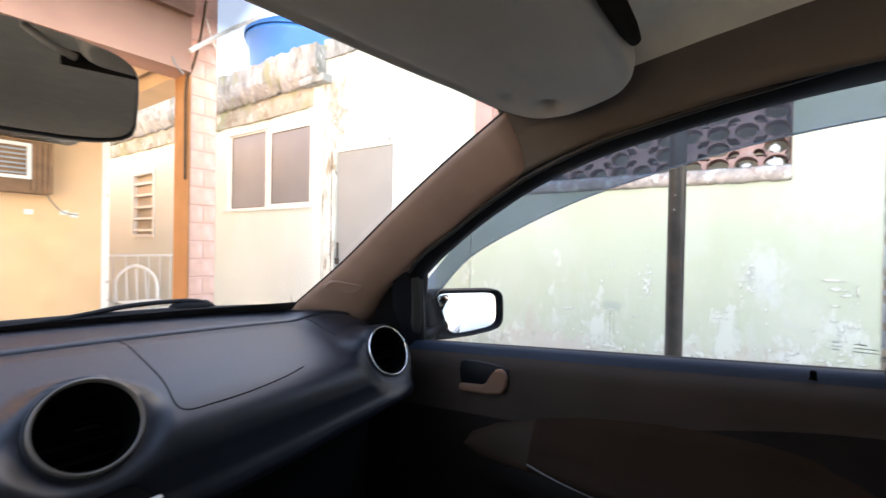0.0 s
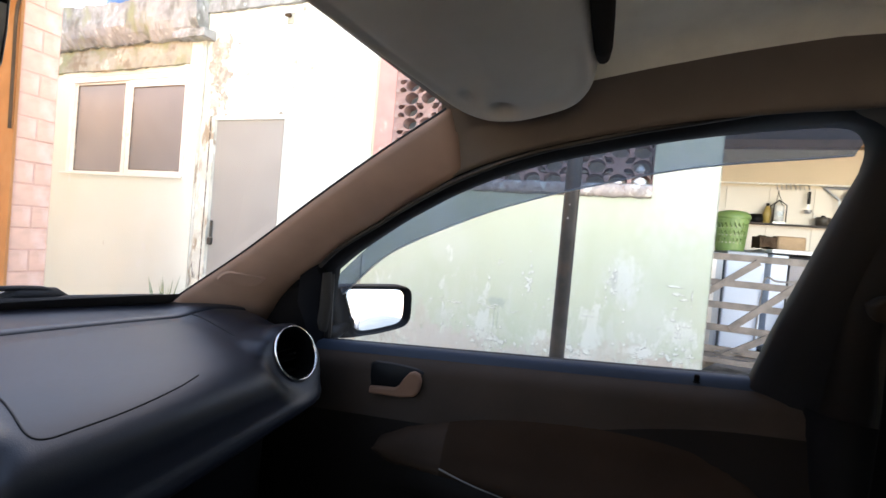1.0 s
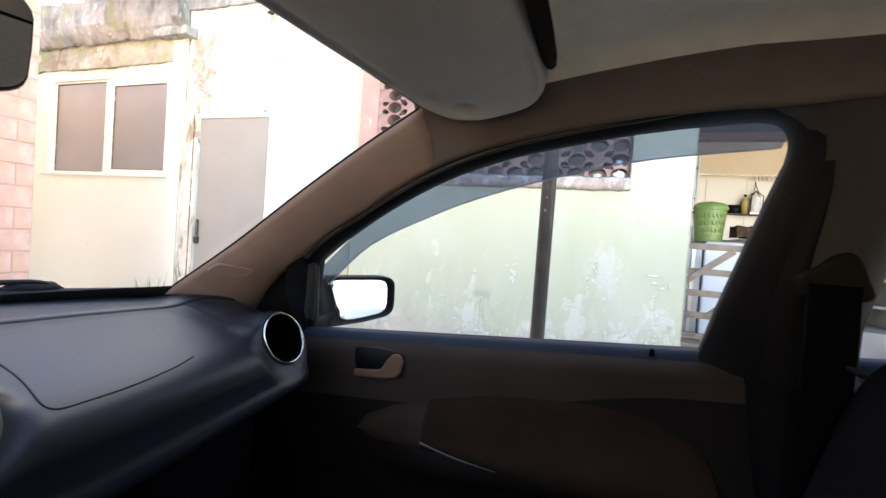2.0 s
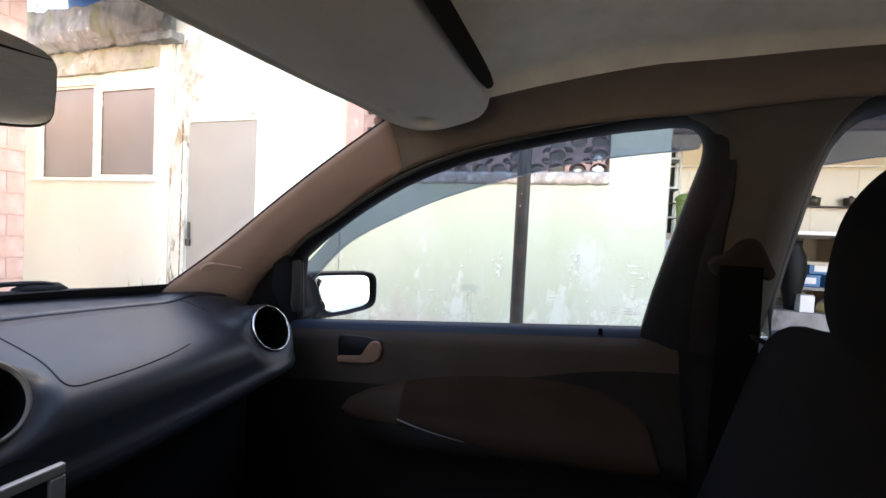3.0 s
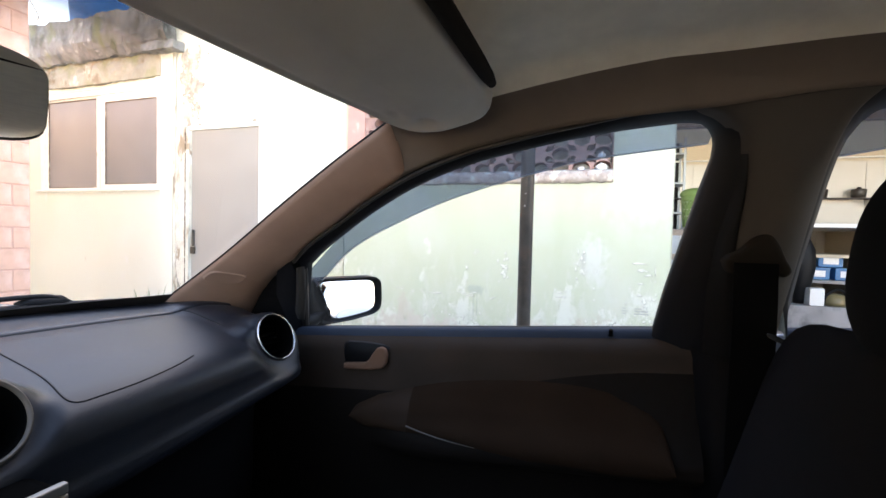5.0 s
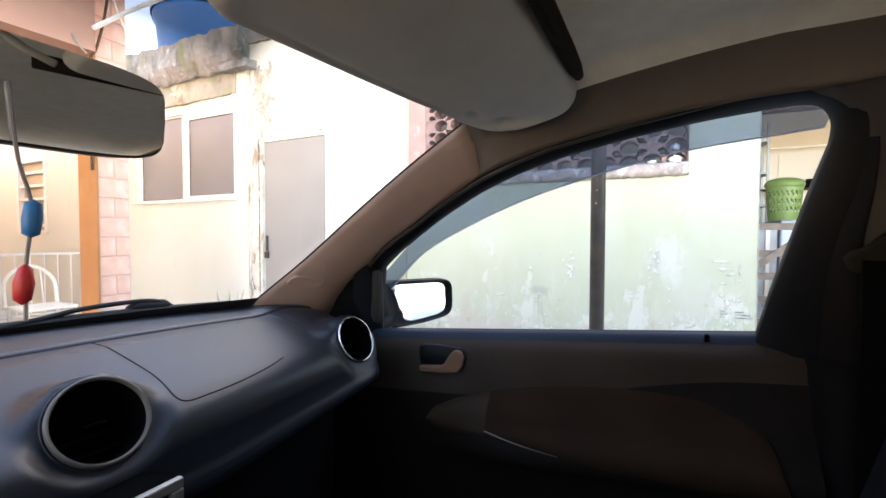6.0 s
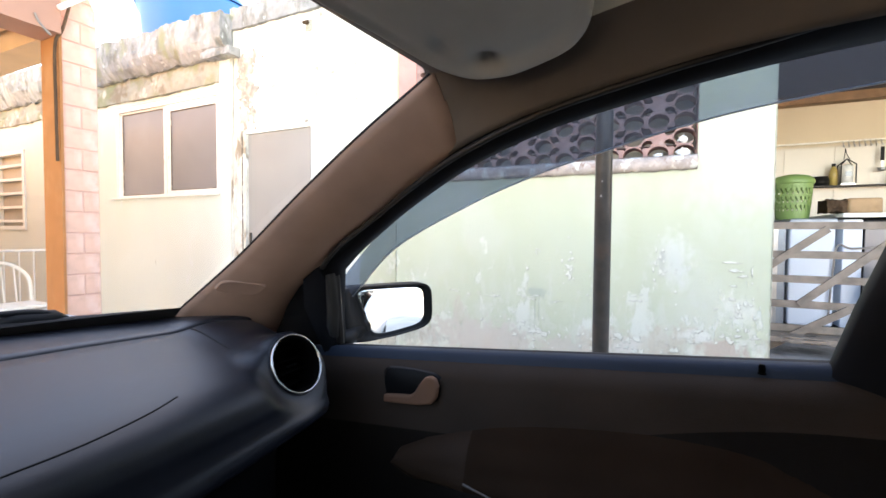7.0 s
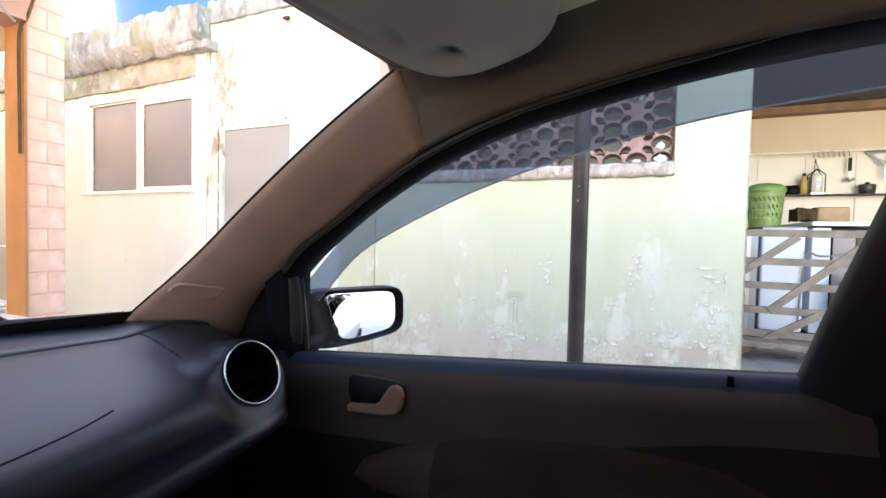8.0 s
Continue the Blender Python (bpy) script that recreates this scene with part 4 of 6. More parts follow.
part("board", B(7.32, KX - 0.009, -4.6, -0.3, 1.690, 1.70), CEILDARK, sh)
for y in (-0.6, -2.4, -4.3):
    part("bracket", B(7.32, KX - 0.009, y - 0.01, y + 0.01, 1.62, 1.684), STEEL, sh)
part_rail = thing("hanging_rail", (7.47, -1.2, 2.15), "steel wall rail with hooks", "rail")
part("bar", tube(bmesh.new(), [(7.47, -0.35, 2.168), (7.47, -2.6, 2.168)], 0.011, 8), FRAMEW, part_rail)
for k in range(8):
    y = -1.16 - 0.043 * k
    part("hook", tube(bmesh.new(), spline([(7.46, y, 2.165), (7.44, y, 2.115), (7.42, y, 2.10), (7.415, y, 2.12)], 8), 0.005, 6), STEEL, part_rail)
lan = thing("glass_lantern", (7.40, -1.18, 1.70), "small white lantern in a dark wire frame with a handle", "lantern")
part("foot", B(7.34, 7.46, -1.24, -1.12, 1.701, 1.72), STEEL, lan)
part("body", lathe([(0.0, 0.02), (0.052, 0.02), (0.054, 0.10), (0.054, 0.19), (0.03, 0.215), (0.0, 0.216)], (7.40, -1.18, 1.70), (0, 0, 1), 20), WHITEP, lan, smooth=True)
for dx, dy in ((-0.055, -0.06), (-0.055, 0.06), (0.055, -0.06), (0.055, 0.06)):
    part("bar", tube(bmesh.new(), [(7.40 + dx, -1.18 + dy, 1.715), (7.40 + dx, -1.18 + dy, 1.91), (7.40, -1.18, 1.975)], 0.006, 6), BLACK, lan)
part("handle", tube(bmesh.new(), spline([(7.40, -1.155, 1.965), (7.40, -1.162, 2.03), (7.40, -1.165, 2.085), (7.40, -1.175, 2.03), (7.40, -1.205, 1.965)], 14), 0.004, 6), BLACK, lan)
part("label", B(7.341, 7.344, -1.205, -1.155, 1.79, 1.84), GREYMETAL, lan)
bot = thing("bottle", (7.4, -1.075, 1.70), "yellowish bottle with a dark cap on the shelf", "bottle")
part("glass", lathe([(0, 0.001), (0.035, 0.001), (0.037, 0.12), (0.03, 0.16), (0.015, 0.2)], (7.4, -1.075, 1.70), (0, 0, 1), 16), mat("amber", (0.45, 0.32, 0.1), 0.2), bot, smooth=True)
part("cap", lathe([(0.016, 0.2), (0.017, 0.23), (0, 0.231)], (7.4, -1.075, 1.70), (0, 0, 1), 12), BLACK, bot)
tagged(part("saucepan_stack", lathe([(0, 0.001), (0.07, 0.001), (0.075, 0.06), (0.07, 0.065), (0.06, 0.10), (0, 0.10)], (7.4, -0.97, 1.70), (0, 0, 1), 20), BLACK, smooth=True), "small dark pan on the shelf", "pan")
lad = thing("ladle", (7.43, -1.463, 1.85), "steel ladle with a black handle hanging from the rail", "ladle")
part("handle", B(7.42, 7.432, -1.478, -1.448, 1.945, 2.085), BLACK, lad, bevel=0.003)
part("shaft", B(7.424, 7.43, -1.468, -1.458, 1.86, 1.945), STEEL, lad)
part("bowl", lathe([(0.0, 0), (0.03, 0.01), (0.035, 0.04)], (7.42, -1.463, 1.835), (0, 0, 1), 14), STEEL, lad, smooth=True, solid=0.002)
bra = thing("wall_bracket", (7.45, -1.74, 2.0), "steel wall bracket with crossed arms", "bracket")
for q in (((7.47, -1.60, 2.14), (7.47, -1.86, 2.14)), ((7.47, -1.62, 2.13), (7.42, -1.74, 2.0)), ((7.47, -1.85, 2.13), (7.42, -1.74, 2.0)), ((7.42, -1.74, 2.0), (7.42, -1.74, 1.85))):
    part("arm", tube(bmesh.new(), q, 0.013, 8), STEEL, bra)
for y, z, nm in ((-1.60, 1.70, "mug"), (-1.95, 1.70, "mug"), (-2.3, 1.70, "mug"), (-2.75, 1.70, "mug")):
    mg = thing(nm, (7.4, y, z), "dark cooking pot standing on the wall shelf", "pot", group="pots on the shelf")
    part("body", lathe([(0, 0.001), (0.06, 0.001), (0.07, 0.09), (0.062, 0.1), (0, 0.095)], (7.4, y, z), (0, 0, 1), 18), POLE, mg, smooth=True)
    part("lid_knob", lathe([(0.02, 0.096), (0.02, 0.12), (0, 0.125)], (7.4, y, z), (0, 0, 1), 10), BLACK, mg)

tagged(part("roof_beam", B(KX - 0.14, KX - 0.001, -4.99, 0.02, 2.57, 2.657), DARKWOOD, bevel=0.004), "reddish brown wooden beam along the kitchen wall", "beam", kind="structure")
tagged(part("power_cable", tube(bmesh.new(), spline([(5.93, -0.66, 0.5), (5.93, -0.68, 0.9), (5.92, -0.70, 1.10), (5.92, -0.78, 1.08), (5.92, -0.9, 1.09), (5.95, -1.0, 1.12)], 24), 0.008, 6), CABLE), "thin dark cable hanging in front of the freezer", "cable")
wtb = thing("water_bottle", (5.90, -0.962, KF), "big pale blue plastic water bottle standing on the floor", "bottle")
part("body", lathe([(0, 0.001), (0.075, 0.001), (0.08, 0.02), (0.08, 0.40), (0.06, 0.47), (0.025, 0.50), (0.025, 0.53)], (5.90, -0.962, KF), (0, 0, 1), 20), mat("bottle_blue", (0.10, 0.19, 0.33), 0.2), wtb, smooth=True)
part("cap", lathe([(0.027, 0.525), (0.027, 0.56), (0, 0.56)], (5.90, -0.962, KF), (0, 0, 1), 14), BLUEP, wtb)

# under the worktop
jar = thing("dark_pot", (6.25, -1.37, 0.62), "tall dark earthen pot below the worktop", "pot")
part("body", lathe([(0, 0.001), (0.05, 0.001), (0.055, 0.06), (0.085, 0.2), (0.11, 0.36), (0.10, 0.5), (0.06, 0.6), (0.065, 0.66), (0.0, 0.66)], (6.25, -1.37, 0.62), (0, 0, 1), 24), BLACK, jar, smooth=True)
part("rim", lathe([(0.062, 0.655), (0.075, 0.66), (0.075, 0.672), (0.06, 0.675)], (6.25, -1.37, 0.62), (0, 0, 1), 24), POLE, jar, smooth=True)
for y0, y1, z0 in ((-1.70, -1.53, 0.831), (-1.92, -1.74, 0.831), (-1.80, -1.60, 0.956)):
    bl = thing("blue_crate", (6.6, (y0 + y1) / 2, z0), "small blue plastic crate with white label under the worktop", "crate", group="blue crates")
    part("body", B(6.5, 6.72, y0, y1, z0 + 0.001, z0 + 0.12), BLUEP, bl, bevel=0.008)
    part("label", B(6.494, 6.499, y0 + 0.04, y1 - 0.04, z0 + 0.03, z0 + 0.09), WHITEP, bl, "white label")
    part("rim", B(6.492, 6.498, y0, y1, z0 + 0.105, z0 + 0.118), BLUEP, bl)
wb = thing("white_box", (6.16, -1.43, 0.62), "white cardboard box under the worktop", "box")
part("carton", B(6.09, 6.22, -1.495, -1.385, 0.622, 0.775), WHITEP, wb, bevel=0.004)
part("flap", B(6.088, 6.16, -1.49, -1.39, 0.777, 0.781), WHITEP, wb)
ke = thing("kettle", (6.2, -1.62, 0.62), "yellow kettle with a black handle", "kettle")
part("body", lathe([(0, 0.001), (0.08, 0.001), (0.09, 0.04), (0.065, 0.10), (0, 0.11)], (6.2, -1.62, 0.62), (0, 0, 1), 20), mat("yellow_enamel", (0.22, 0.17, 0.08), 0.4), ke, smooth=True)
part("handle", tube(bmesh.new(), spline([(6.12, -1.50, 0.64), (6.12, -1.52, 0.72), (6.15, -1.6, 0.77), (6.2, -1.68, 0.75), (6.2, -1.7, 0.70)], 14), 0.011, 8), BLACK, ke)
rk = thing("shelf_rack", (7.3, -0.28, KF), "dark open shelf rack against the wall", "rack")
for y in (-0.52, -0.04):
    for x in (7.16, 7.46):
        part("upright", B(x - 0.012, x + 0.012, y - 0.012, y + 0.012, KF, 2.4), GREYMETAL, rk)
for z in (0.7, 1.2, 1.5, 1.85, 2.2):
    part("shelf", B(7.14, 7.48, -0.535, -0.025, z, z + 0.02), GREYMETAL, rk)
part("back_sheet", B(7.475, 7.485, -0.53, -0.03, KF + 0.1, 2.4), BLACK, rk)

# ---- the car ----
CX = 1.42
car = thing("car", (CX, 0.0, 0.0), "parked hatchback with dark grey and beige cabin trim", "car")


def gx(z, off=0.0):
    """The leaning plane of the side glass."""
    return 2.16 + off - 0.42 * (z - 0.98)


def gxc(z, off=0.0):
    """The same, standing upright below the sill."""
    return gx(max(z, 0.99), off)


def side(s, p):
    return Vector((CX + s * (p[0] - CX), p[1], p[2]))


def sill(y):
    return 0.951 + 0.0865 * (1.134 - y)


TOPC = [(1.150, 0.945), (1.130, 1.02), (1.098, 1.108), (1.055, 1.140), (1.010, 1.169), (0.949, 1.206), (0.895, 1.235), (0.846, 1.259), (0.802, 1.277), (0.762, 1.291), (0.725, 1.302), (0.69, 1.311), (0.629, 1.323),
        (0.556, 1.336), (0.471, 1.347), (0.385, 1.354)]
front_loop = [(p.x, p.y) for p in spline([(a, b, 0) for a, b in TOPC[2:]], 40)]
corner = [(p.x, p.y) for p in spline([(0.385, 1.354, 0), (0.363, 1.351, 0), (0.350, 1.341, 0), (0.344, 1.325, 0), (0.344, 1.305, 0)], 22)]
front_loop = [TOPC[0], TOPC[1], *front_loop, *corner[1:], (0.356, 1.253), (0.371, 1.177), (0.388, 1.092), (0.400, 1.014), (0.406, 0.988), (0.47, 0.975)]
rear_loop = [(0.210, 1.035), (0.209, 1.09), (0.208, 1.145), (0.204, 1.206), (0.200, 1.267), (0.197, 1.295), (0.192, 1.319), (0.181, 1.340), (0.170, 1.350), (0.155, 1.358), (0.135, 1.364), (0.05, 1.370), (-0.2, 1.368), (-0.42, 1.345),
             (-0.50, 1.31), (-0.56, 1.21), (-0.60, 1.10)]


def loop_normals(loop):
    c = Vector((sum(p[0] for p in loop) / len(loop), sum(p[1] for p in loop) / len(loop)))
    out = []
    n = len(loop)
    for i in range(n):
        a, b = Vector(loop[i - 1]), Vector(loop[(i + 1) % n])
        d = (b - a).normalized()
        m = Vector((d.y, -d.x))
        if m.dot(Vector(loop[i]) - c) < 0:
            m = -m
        out.append(m)
    return out


def seal_frame(s, loop, widths, name, owner):
    """Black door frame round a side window, stepped inwards from the glass."""
    nn = loop_normals(loop)
    depth = [max(0.42, min(1.0, max((0.60 - p[0]) / 0.18, (p[0] - 0.93) / 0.13))) for p in loop]
    rows = []
    for k, (inset, grow) in enumerate(((0.012, 0.0), (-0.012, 0.0), (-0.022, 0.3), (-0.036, 0.6), (-0.040, 1.0))):
        row = []
        for p, m, w, d in zip(loop, nn, widths, depth):
            q = Vector(p) + m * w * grow
            row.append(side(s, (gx(q.y, inset * d if k else inset), q.x, q.y)))
        rows.append(row)
    return part(name, grid(rows), FRAMERUB, owner, smooth=True)


def glass_sheet(s, loop, owner, material, name="window_glass"):
    nn = loop_normals(loop)
    bm = bmesh.new()
    vs = [bm.verts.new(side(s, (gx((Vector(p) + m * 0.012).y), *(Vector(p) + m * 0.012)))) for p, m in zip(loop, nn)]
    bm.faces.new(vs)
    ob = part(name, bm, material, owner, "clear side glass" if material is GLASS else "film-tinted side glass")
    ob.visible_shadow = False
    return ob


def deflector(s, pts_top, pts_low, owner):
    """Smoked wind deflector: a curved strip standing just outside the glass."""
    rows = []
    for k in range(5):
        u = k / 4
        rows.append([side(s, (gx(a.y + (b.y - a.y) * u, 0.016 + 0.016 * math.sin(u * 1.6)), a.x + (b.x - a.x) * u, a.y + (b.y - a.y) * u)) for a, b in zip(pts_top, pts_low)])
    ob = part("wind_deflector", grid(rows), SMOKE, owner, "smoked acrylic wind deflector", smooth=True)
    edge = tube(bmesh.new(), rows[-1], 0.0011, 6)
    part("deflector_edge", edge, STEEL, owner, "bright cut edge")
    return ob


DOOR_PROF = [(0.0, 0.003), (-0.010, 0.002), (-0.035, -0.009), (-0.053, -0.021), (-0.061, -0.036), (-0.063, -0.08), (-0.066, -0.12), (-0.085, -0.16), (-0.115, -0.19), (-0.125, -0.215),
            (-0.105, -0.235), (-0.075, -0.25), (-0.07, -0.33), (-0.085, -0.42), (-0.11, -0.47), (-0.11, -0.62), (-0.06, -0.66), (-0.06, -0.70)]


def door_swell(y):
    k = max(0.0, min(1.0, (1.02 - y) / 0.25))
    return k * k * (3 - 2 * k)


def door_x(y, z):
    """How far in the door skin stands at a given place."""
    dz = z - sill(y)
    for (ax, az), (bx, bz) in zip(DOOR_PROF, DOOR_PROF[1:]):
        if az >= dz >= bz:
            dx = ax + (bx - ax) * (az - dz) / (az - bz)
            return 2.172 + (dx if dz > -0.13 else -0.066 + (dx + 0.066) * door_swell(y))
    return 2.11


def door_panel(s, y0, y1, name):
    """Inner door skin from the sill down, with armrest swell."""
    prof = DOOR_PROF
    n = 24
    rows = []
    for i in range(n + 1):
        y = y0 + (y1 - y0) * i / n
        swell = door_swell(y)
        row = []
        # the upper trim narrows to the rear, where the darker shade colour climbs
        rear = max(0.0, min(1.0, (0.85 - y) / 0.45))
        rear = rear * rear * (3 - 2 * rear)
        for j, (dx, dz) in enumerate(prof):
            dz += rear * {5: 0.022, 6: 0.056}.get(j, 0.0)
            k = swell if dz < -0.13 else 1.0
            x = 2.172 + (dx if dz > -0.13 else -0.066 + (dx + 0.066) * k)
            row.append(side(s, (x - 0.03 * max(0, -dz - 0.5), y, sill(y) + dz)))
        rows.append(row)
    ob = part(name, grid([r[:7] for r in rows]), DOORTRIM, car, "dark brown upper door trim", smooth=True)
    part("lower_panel", grid([r[6:] for r in rows]), DOORSHADE, ob, "lower door panel darkened for shade", smooth=True)
    part("door_ledge", grid([[side(s, (2.172 + dx - 0.001, y0 + (y1 - y0) * i / 12, sill(y0 + (y1 - y0) * i / 12) + dz + 0.0015)) for dx, dz in ((-0.0165, 0.0045), (-0.022, 0.0042), (-0.027, 0.0024), (-0.031, -0.0012), (-0.0345, -0.0065), (-0.037, -0.0130))] for i in range(13)]), LEDGE, ob, "dark ledge strip coloured blue for sky sheen", smooth=True)
    return ob


LOW = [(1.116, 1.052), (1.093, 1.070), (0.995, 1.148), (0.854, 1.214), (0.735, 1.257), (0.597, 1.293), (0.493, 1.313), (0.345, 1.328)]
low_curve = [Vector((p.x, p.y)) for p in spline([(a, b, 0) for a, b in LOW], 40)]
top_curve = [Vector((p.x, p.y)) for p in spline([(1.122, 1.082, 0), (1.09, 1.11, 0), (1.0, 1.18, 0), (0.86, 1.27, 0), (0.74, 1.325, 0), (0.60, 1.36, 0), (0.49, 1.37, 0), (0.33, 1.372, 0)], 40)]

for s in (1, -1):
    doorp = door_panel(s, 1.30, 0.33, "front_door")
    n = len(front_loop)
    widths = []
    for k, (y, z) in enumerate(front_loop):
        if z < 1.0 and y > 1:
            w = 0.06
        elif y > 1.0:
            w = 0.05
        elif z > 1.329:
            w = 0.034 - 0.010 * min(1, max(0, 0.95 - y) / 0.4) + 0.008 * max(0, min(1, (0.47 - y) / 0.12))
        elif y > 0.5:
            w = 0.034 - 0.012 * min(1, max(0, 0.95 - y) / 0.4)
        else:
            w = 0.034 + 0.008 * (1.335 - z) / 0.15 if z > 1.185 else 0.042 + 0.036 * (1.185 - z) / 0.17
        widths.append(w)
    seal_frame(s, front_loop, widths, "door_frame", doorp)
    bead = [(Vector(p) + m * 0.013) for p, m in zip(front_loop, loop_normals(front_loop)) if p[1] > 1.1 and p[0] > 0.39]
    part("weatherstrip", tube(bmesh.new(), [side(s, (gx(q.y, -0.003 - 0.033 * max(0.42, min(1.0, max((0.60 - q.x) / 0.18, (q.x - 0.93) / 0.13)))), q.x, q.y)) for q in bead], 0.0042, 8), CAP, doorp, "grey rubber weatherstrip", smooth=True)
    glass_sheet(s, front_loop, doorp, GLASS if s > 0 else DRIVERGLASS)
    deflector(s, top_curve, low_curve, doorp)
    # sail panel in front of the window
    rows = [[side(s, (gx(z, -0.03), y, z)) for y, z in ((1.44, 0.88), (1.42, 0.97), (1.28, 1.02), (1.11, 1.115))],
            [side(s, (gx(z, -0.022), y, z)) for y, z in ((1.16, 0.935), (1.15, 0.975), (1.135, 1.03), (1.10, 1.10))]]
    part("sail_panel", grid(rows), SAIL, doorp)
    part("sail_strip", grid([[side(s, (gx(z, dx), y, z)) for y, z, dx in ((a[0], a[1], -0.026), (a[0], a[1], -0.034), ((a[0] + b[0]) / 2, (a[1] + b[1]) / 2, -0.0365), (b[0], b[1], -0.034), (b[0], b[1], -0.026))]
                              for a, b in (((1.109, 1.100), (1.093, 1.104)), ((1.116, 1.078), (1.096, 1.082)), ((1.131, 1.030), (1.107, 1.035)), ((1.143, 0.998), (1.120, 1.0)), ((1.142, 0.980), (1.129, 0.976)))]), STRIPGREY, doorp, "dark grey raised strip", smooth=True)
    part("divider", tube(bmesh.new(), [side(s, (gx(0.93, -0.008), 1.152, 0.93)), side(s, (gx(1.10, -0.008), 1.108, 1.10))], 0.008, 8), CAP, doorp)
    part("sill_strip", grid([[side(s, (2.172 + dx, y, sill(y) + dz)) for dx, dz in ((0.0, 0.0045), (-0.006, 0.0062), (-0.012, 0.006), (-0.0165, 0.0046), (-0.0175, 0.001))] for y in (1.16, 1.0, 0.8, 0.6, 0.395)]), RUBBER, doorp, "black rubber wiper strip", smooth=True)
    # handle in its recess
    part("handle_recess", pad([[side(s, (2.1135 - 0.004 * k, 0.955 + (0.058 - 0.006 * k) * math.cos(a) / max(abs(math.cos(a)), abs(math.sin(a))) ** 0.7, 0.918 + (0.030 - 0.004 * k) * math.sin(a) / max(abs(math.cos(a)), abs(math.sin(a))) ** 0.7))
                               for a in [2 * math.pi * j / 28 for j in range(28)]] for k in (0, 1)]), SAIL, doorp, "dark handle recess", smooth=True)
    HP = [(1.003, 0.887), (0.940, 0.892), (0.912, 0.898), (0.902, 0.910), (0.900, 0.928), (0.905, 0.940), (0.914, 0.944), (0.924, 0.940), (0.934, 0.928), (0.943, 0.913), (0.952, 0.907), (1.003, 0.901)]
    part("inner_handle", pad([[side(s, (x, y, z)) for y, z in HP] for x in (2.108, 2.096)]), HANDLE, doorp, "beige plastic pull lever", bevel=0.004)
    part("lock_pin", lathe([(0.0038, 0), (0.0038, 0.008), (0.003, 0.0105), (0, 0.0105)], side(s, (2.136, 0.469, 1.0035)), (0, 0, 1), 12), VOID, doorp, smooth=True)
    part("lock_pin_collar", lathe([(0.0048, 0), (0.0048, 0.0015), (0.003, 0.002)], side(s, (2.136, 0.469, 1.002)), (0, 0, 1), 12), VOID, doorp)
    UP = spline([(0.982, 0.795, 0), (0.972, 0.814, 0), (0.94, 0.832, 0), (0.90, 0.849, 0), (0.788, 0.884, 0), (0.657, 0.908, 0), (0.52, 0.922, 0), (0.44, 0.912, 0), (0.39, 0.875, 0), (0.372, 0.82, 0)], 44)
    DN = spline([(0.982, 0.791, 0), (0.970, 0.778, 0), (0.94, 0.772, 0), (0.90, 0.779, 0), (0.788, 0.792, 0), (0.66, 0.785, 0), (0.52, 0.782, 0), (0.44, 0.783, 0), (0.39, 0.79, 0), (0.372, 0.805, 0)], 44)
    rows = []
    for a, b in zip(UP, DN):
        row = []
        for k in range(13):
            u = k / 12
            q = a.lerp(b, u)
            row.append(side(s, (door_x(q.x, q.y) - (0.018 * math.sin(math.pi * min(1, u * 1.02)) ** 0.6 if 0 < k < 12 else -0.002), q.x, q.y)))
        rows.append(row)
    part("armrest_panel", grid(rows[17:]), DOORCLOTH, doorp, "brown cloth armrest panel", smooth=True)
    part("armrest_end", grid(rows[:18]), ARMEND, doorp, "brown armrest end, lightened for the light it catches", smooth=True)

    def arm_x(y, z):
        """How far in the armrest panel stands at a given place."""
        a = min(UP, key=lambda p: abs(p.x - y)).y
        b = min(DN, key=lambda p: abs(p.x - y)).y
        u = max(0.0, min(1.0, (a - z) / (a - b)))
        return door_x(y, z) - 0.018 * max(0.0, math.sin(math.pi * min(1, u * 1.02))) ** 0.6 - 0.0015

    part("trim_line", tube(bmesh.new(), spline([side(s, (arm_x(y, z), y, z)) for y, z in ((0.842, 0.802), (0.80, 0.797), (0.75, 0.7925), (0.70, 0.790))], 14), [0.0018 - 0.0001 * k for k in range(14)], 6), RINGDARK, doorp, "thin bright strip")

    rear = door_panel(s, 0.20, -0.75, "rear_door")
    seal_frame(s, rear_loop, [0.022] * len(rear_loop), "door_frame", rear)
    glass_sheet(s, rear_loop, rear, LIGHTFILM if s > 0 else FILM)
    rt = [Vector((y, z)) for y, z in ((0.21, 1.36), (0.12, 1.385), (-0.1, 1.39), (-0.4, 1.37))]
    rl = [Vector((y, z)) for y, z in ((0.205, 1.30), (0.12, 1.315), (-0.1, 1.318), (-0.4, 1.30))]
    deflector(s, rt, rl, rear)

    # front pillar trim
    WC = spline([(1.955, 1.40, 0.99), (1.949, 1.322, 1.041), (1.948, 1.183, 1.131), (1.932, 1.04, 1.224), (1.924, 0.925, 1.298), (1.929, 0.829, 1.361)], 24)
    SC = spline([(gx(z, d), y, z) for y, z, d in ((1.31, 0.95, -0.045), (1.255, 1.008, -0.048), (1.222, 1.042, -0.048), (1.175, 1.079, -0.048), (1.110, 1.122, -0.043), (1.035, 1.174, -0.032), (0.968, 1.214, -0.021), (0.925, 1.238, -0.019), (0.877, 1.263, -0.018), (0.831, 1.287, -0.016))], 24)
    rows = []
    for i, (a, b) in enumerate(zip(WC, SC)):
        fade = 1 - 0.8 * max(0.0, (i - 15) / 8)
        a = a + Vector((0.014, 0.004, 0.002))
        row = [a + Vector((0.004, 0.010, -0.002))]
        for k in range(9):
            u = k / 8
            bulge = 0.013 * fade * math.sin(math.pi * u)
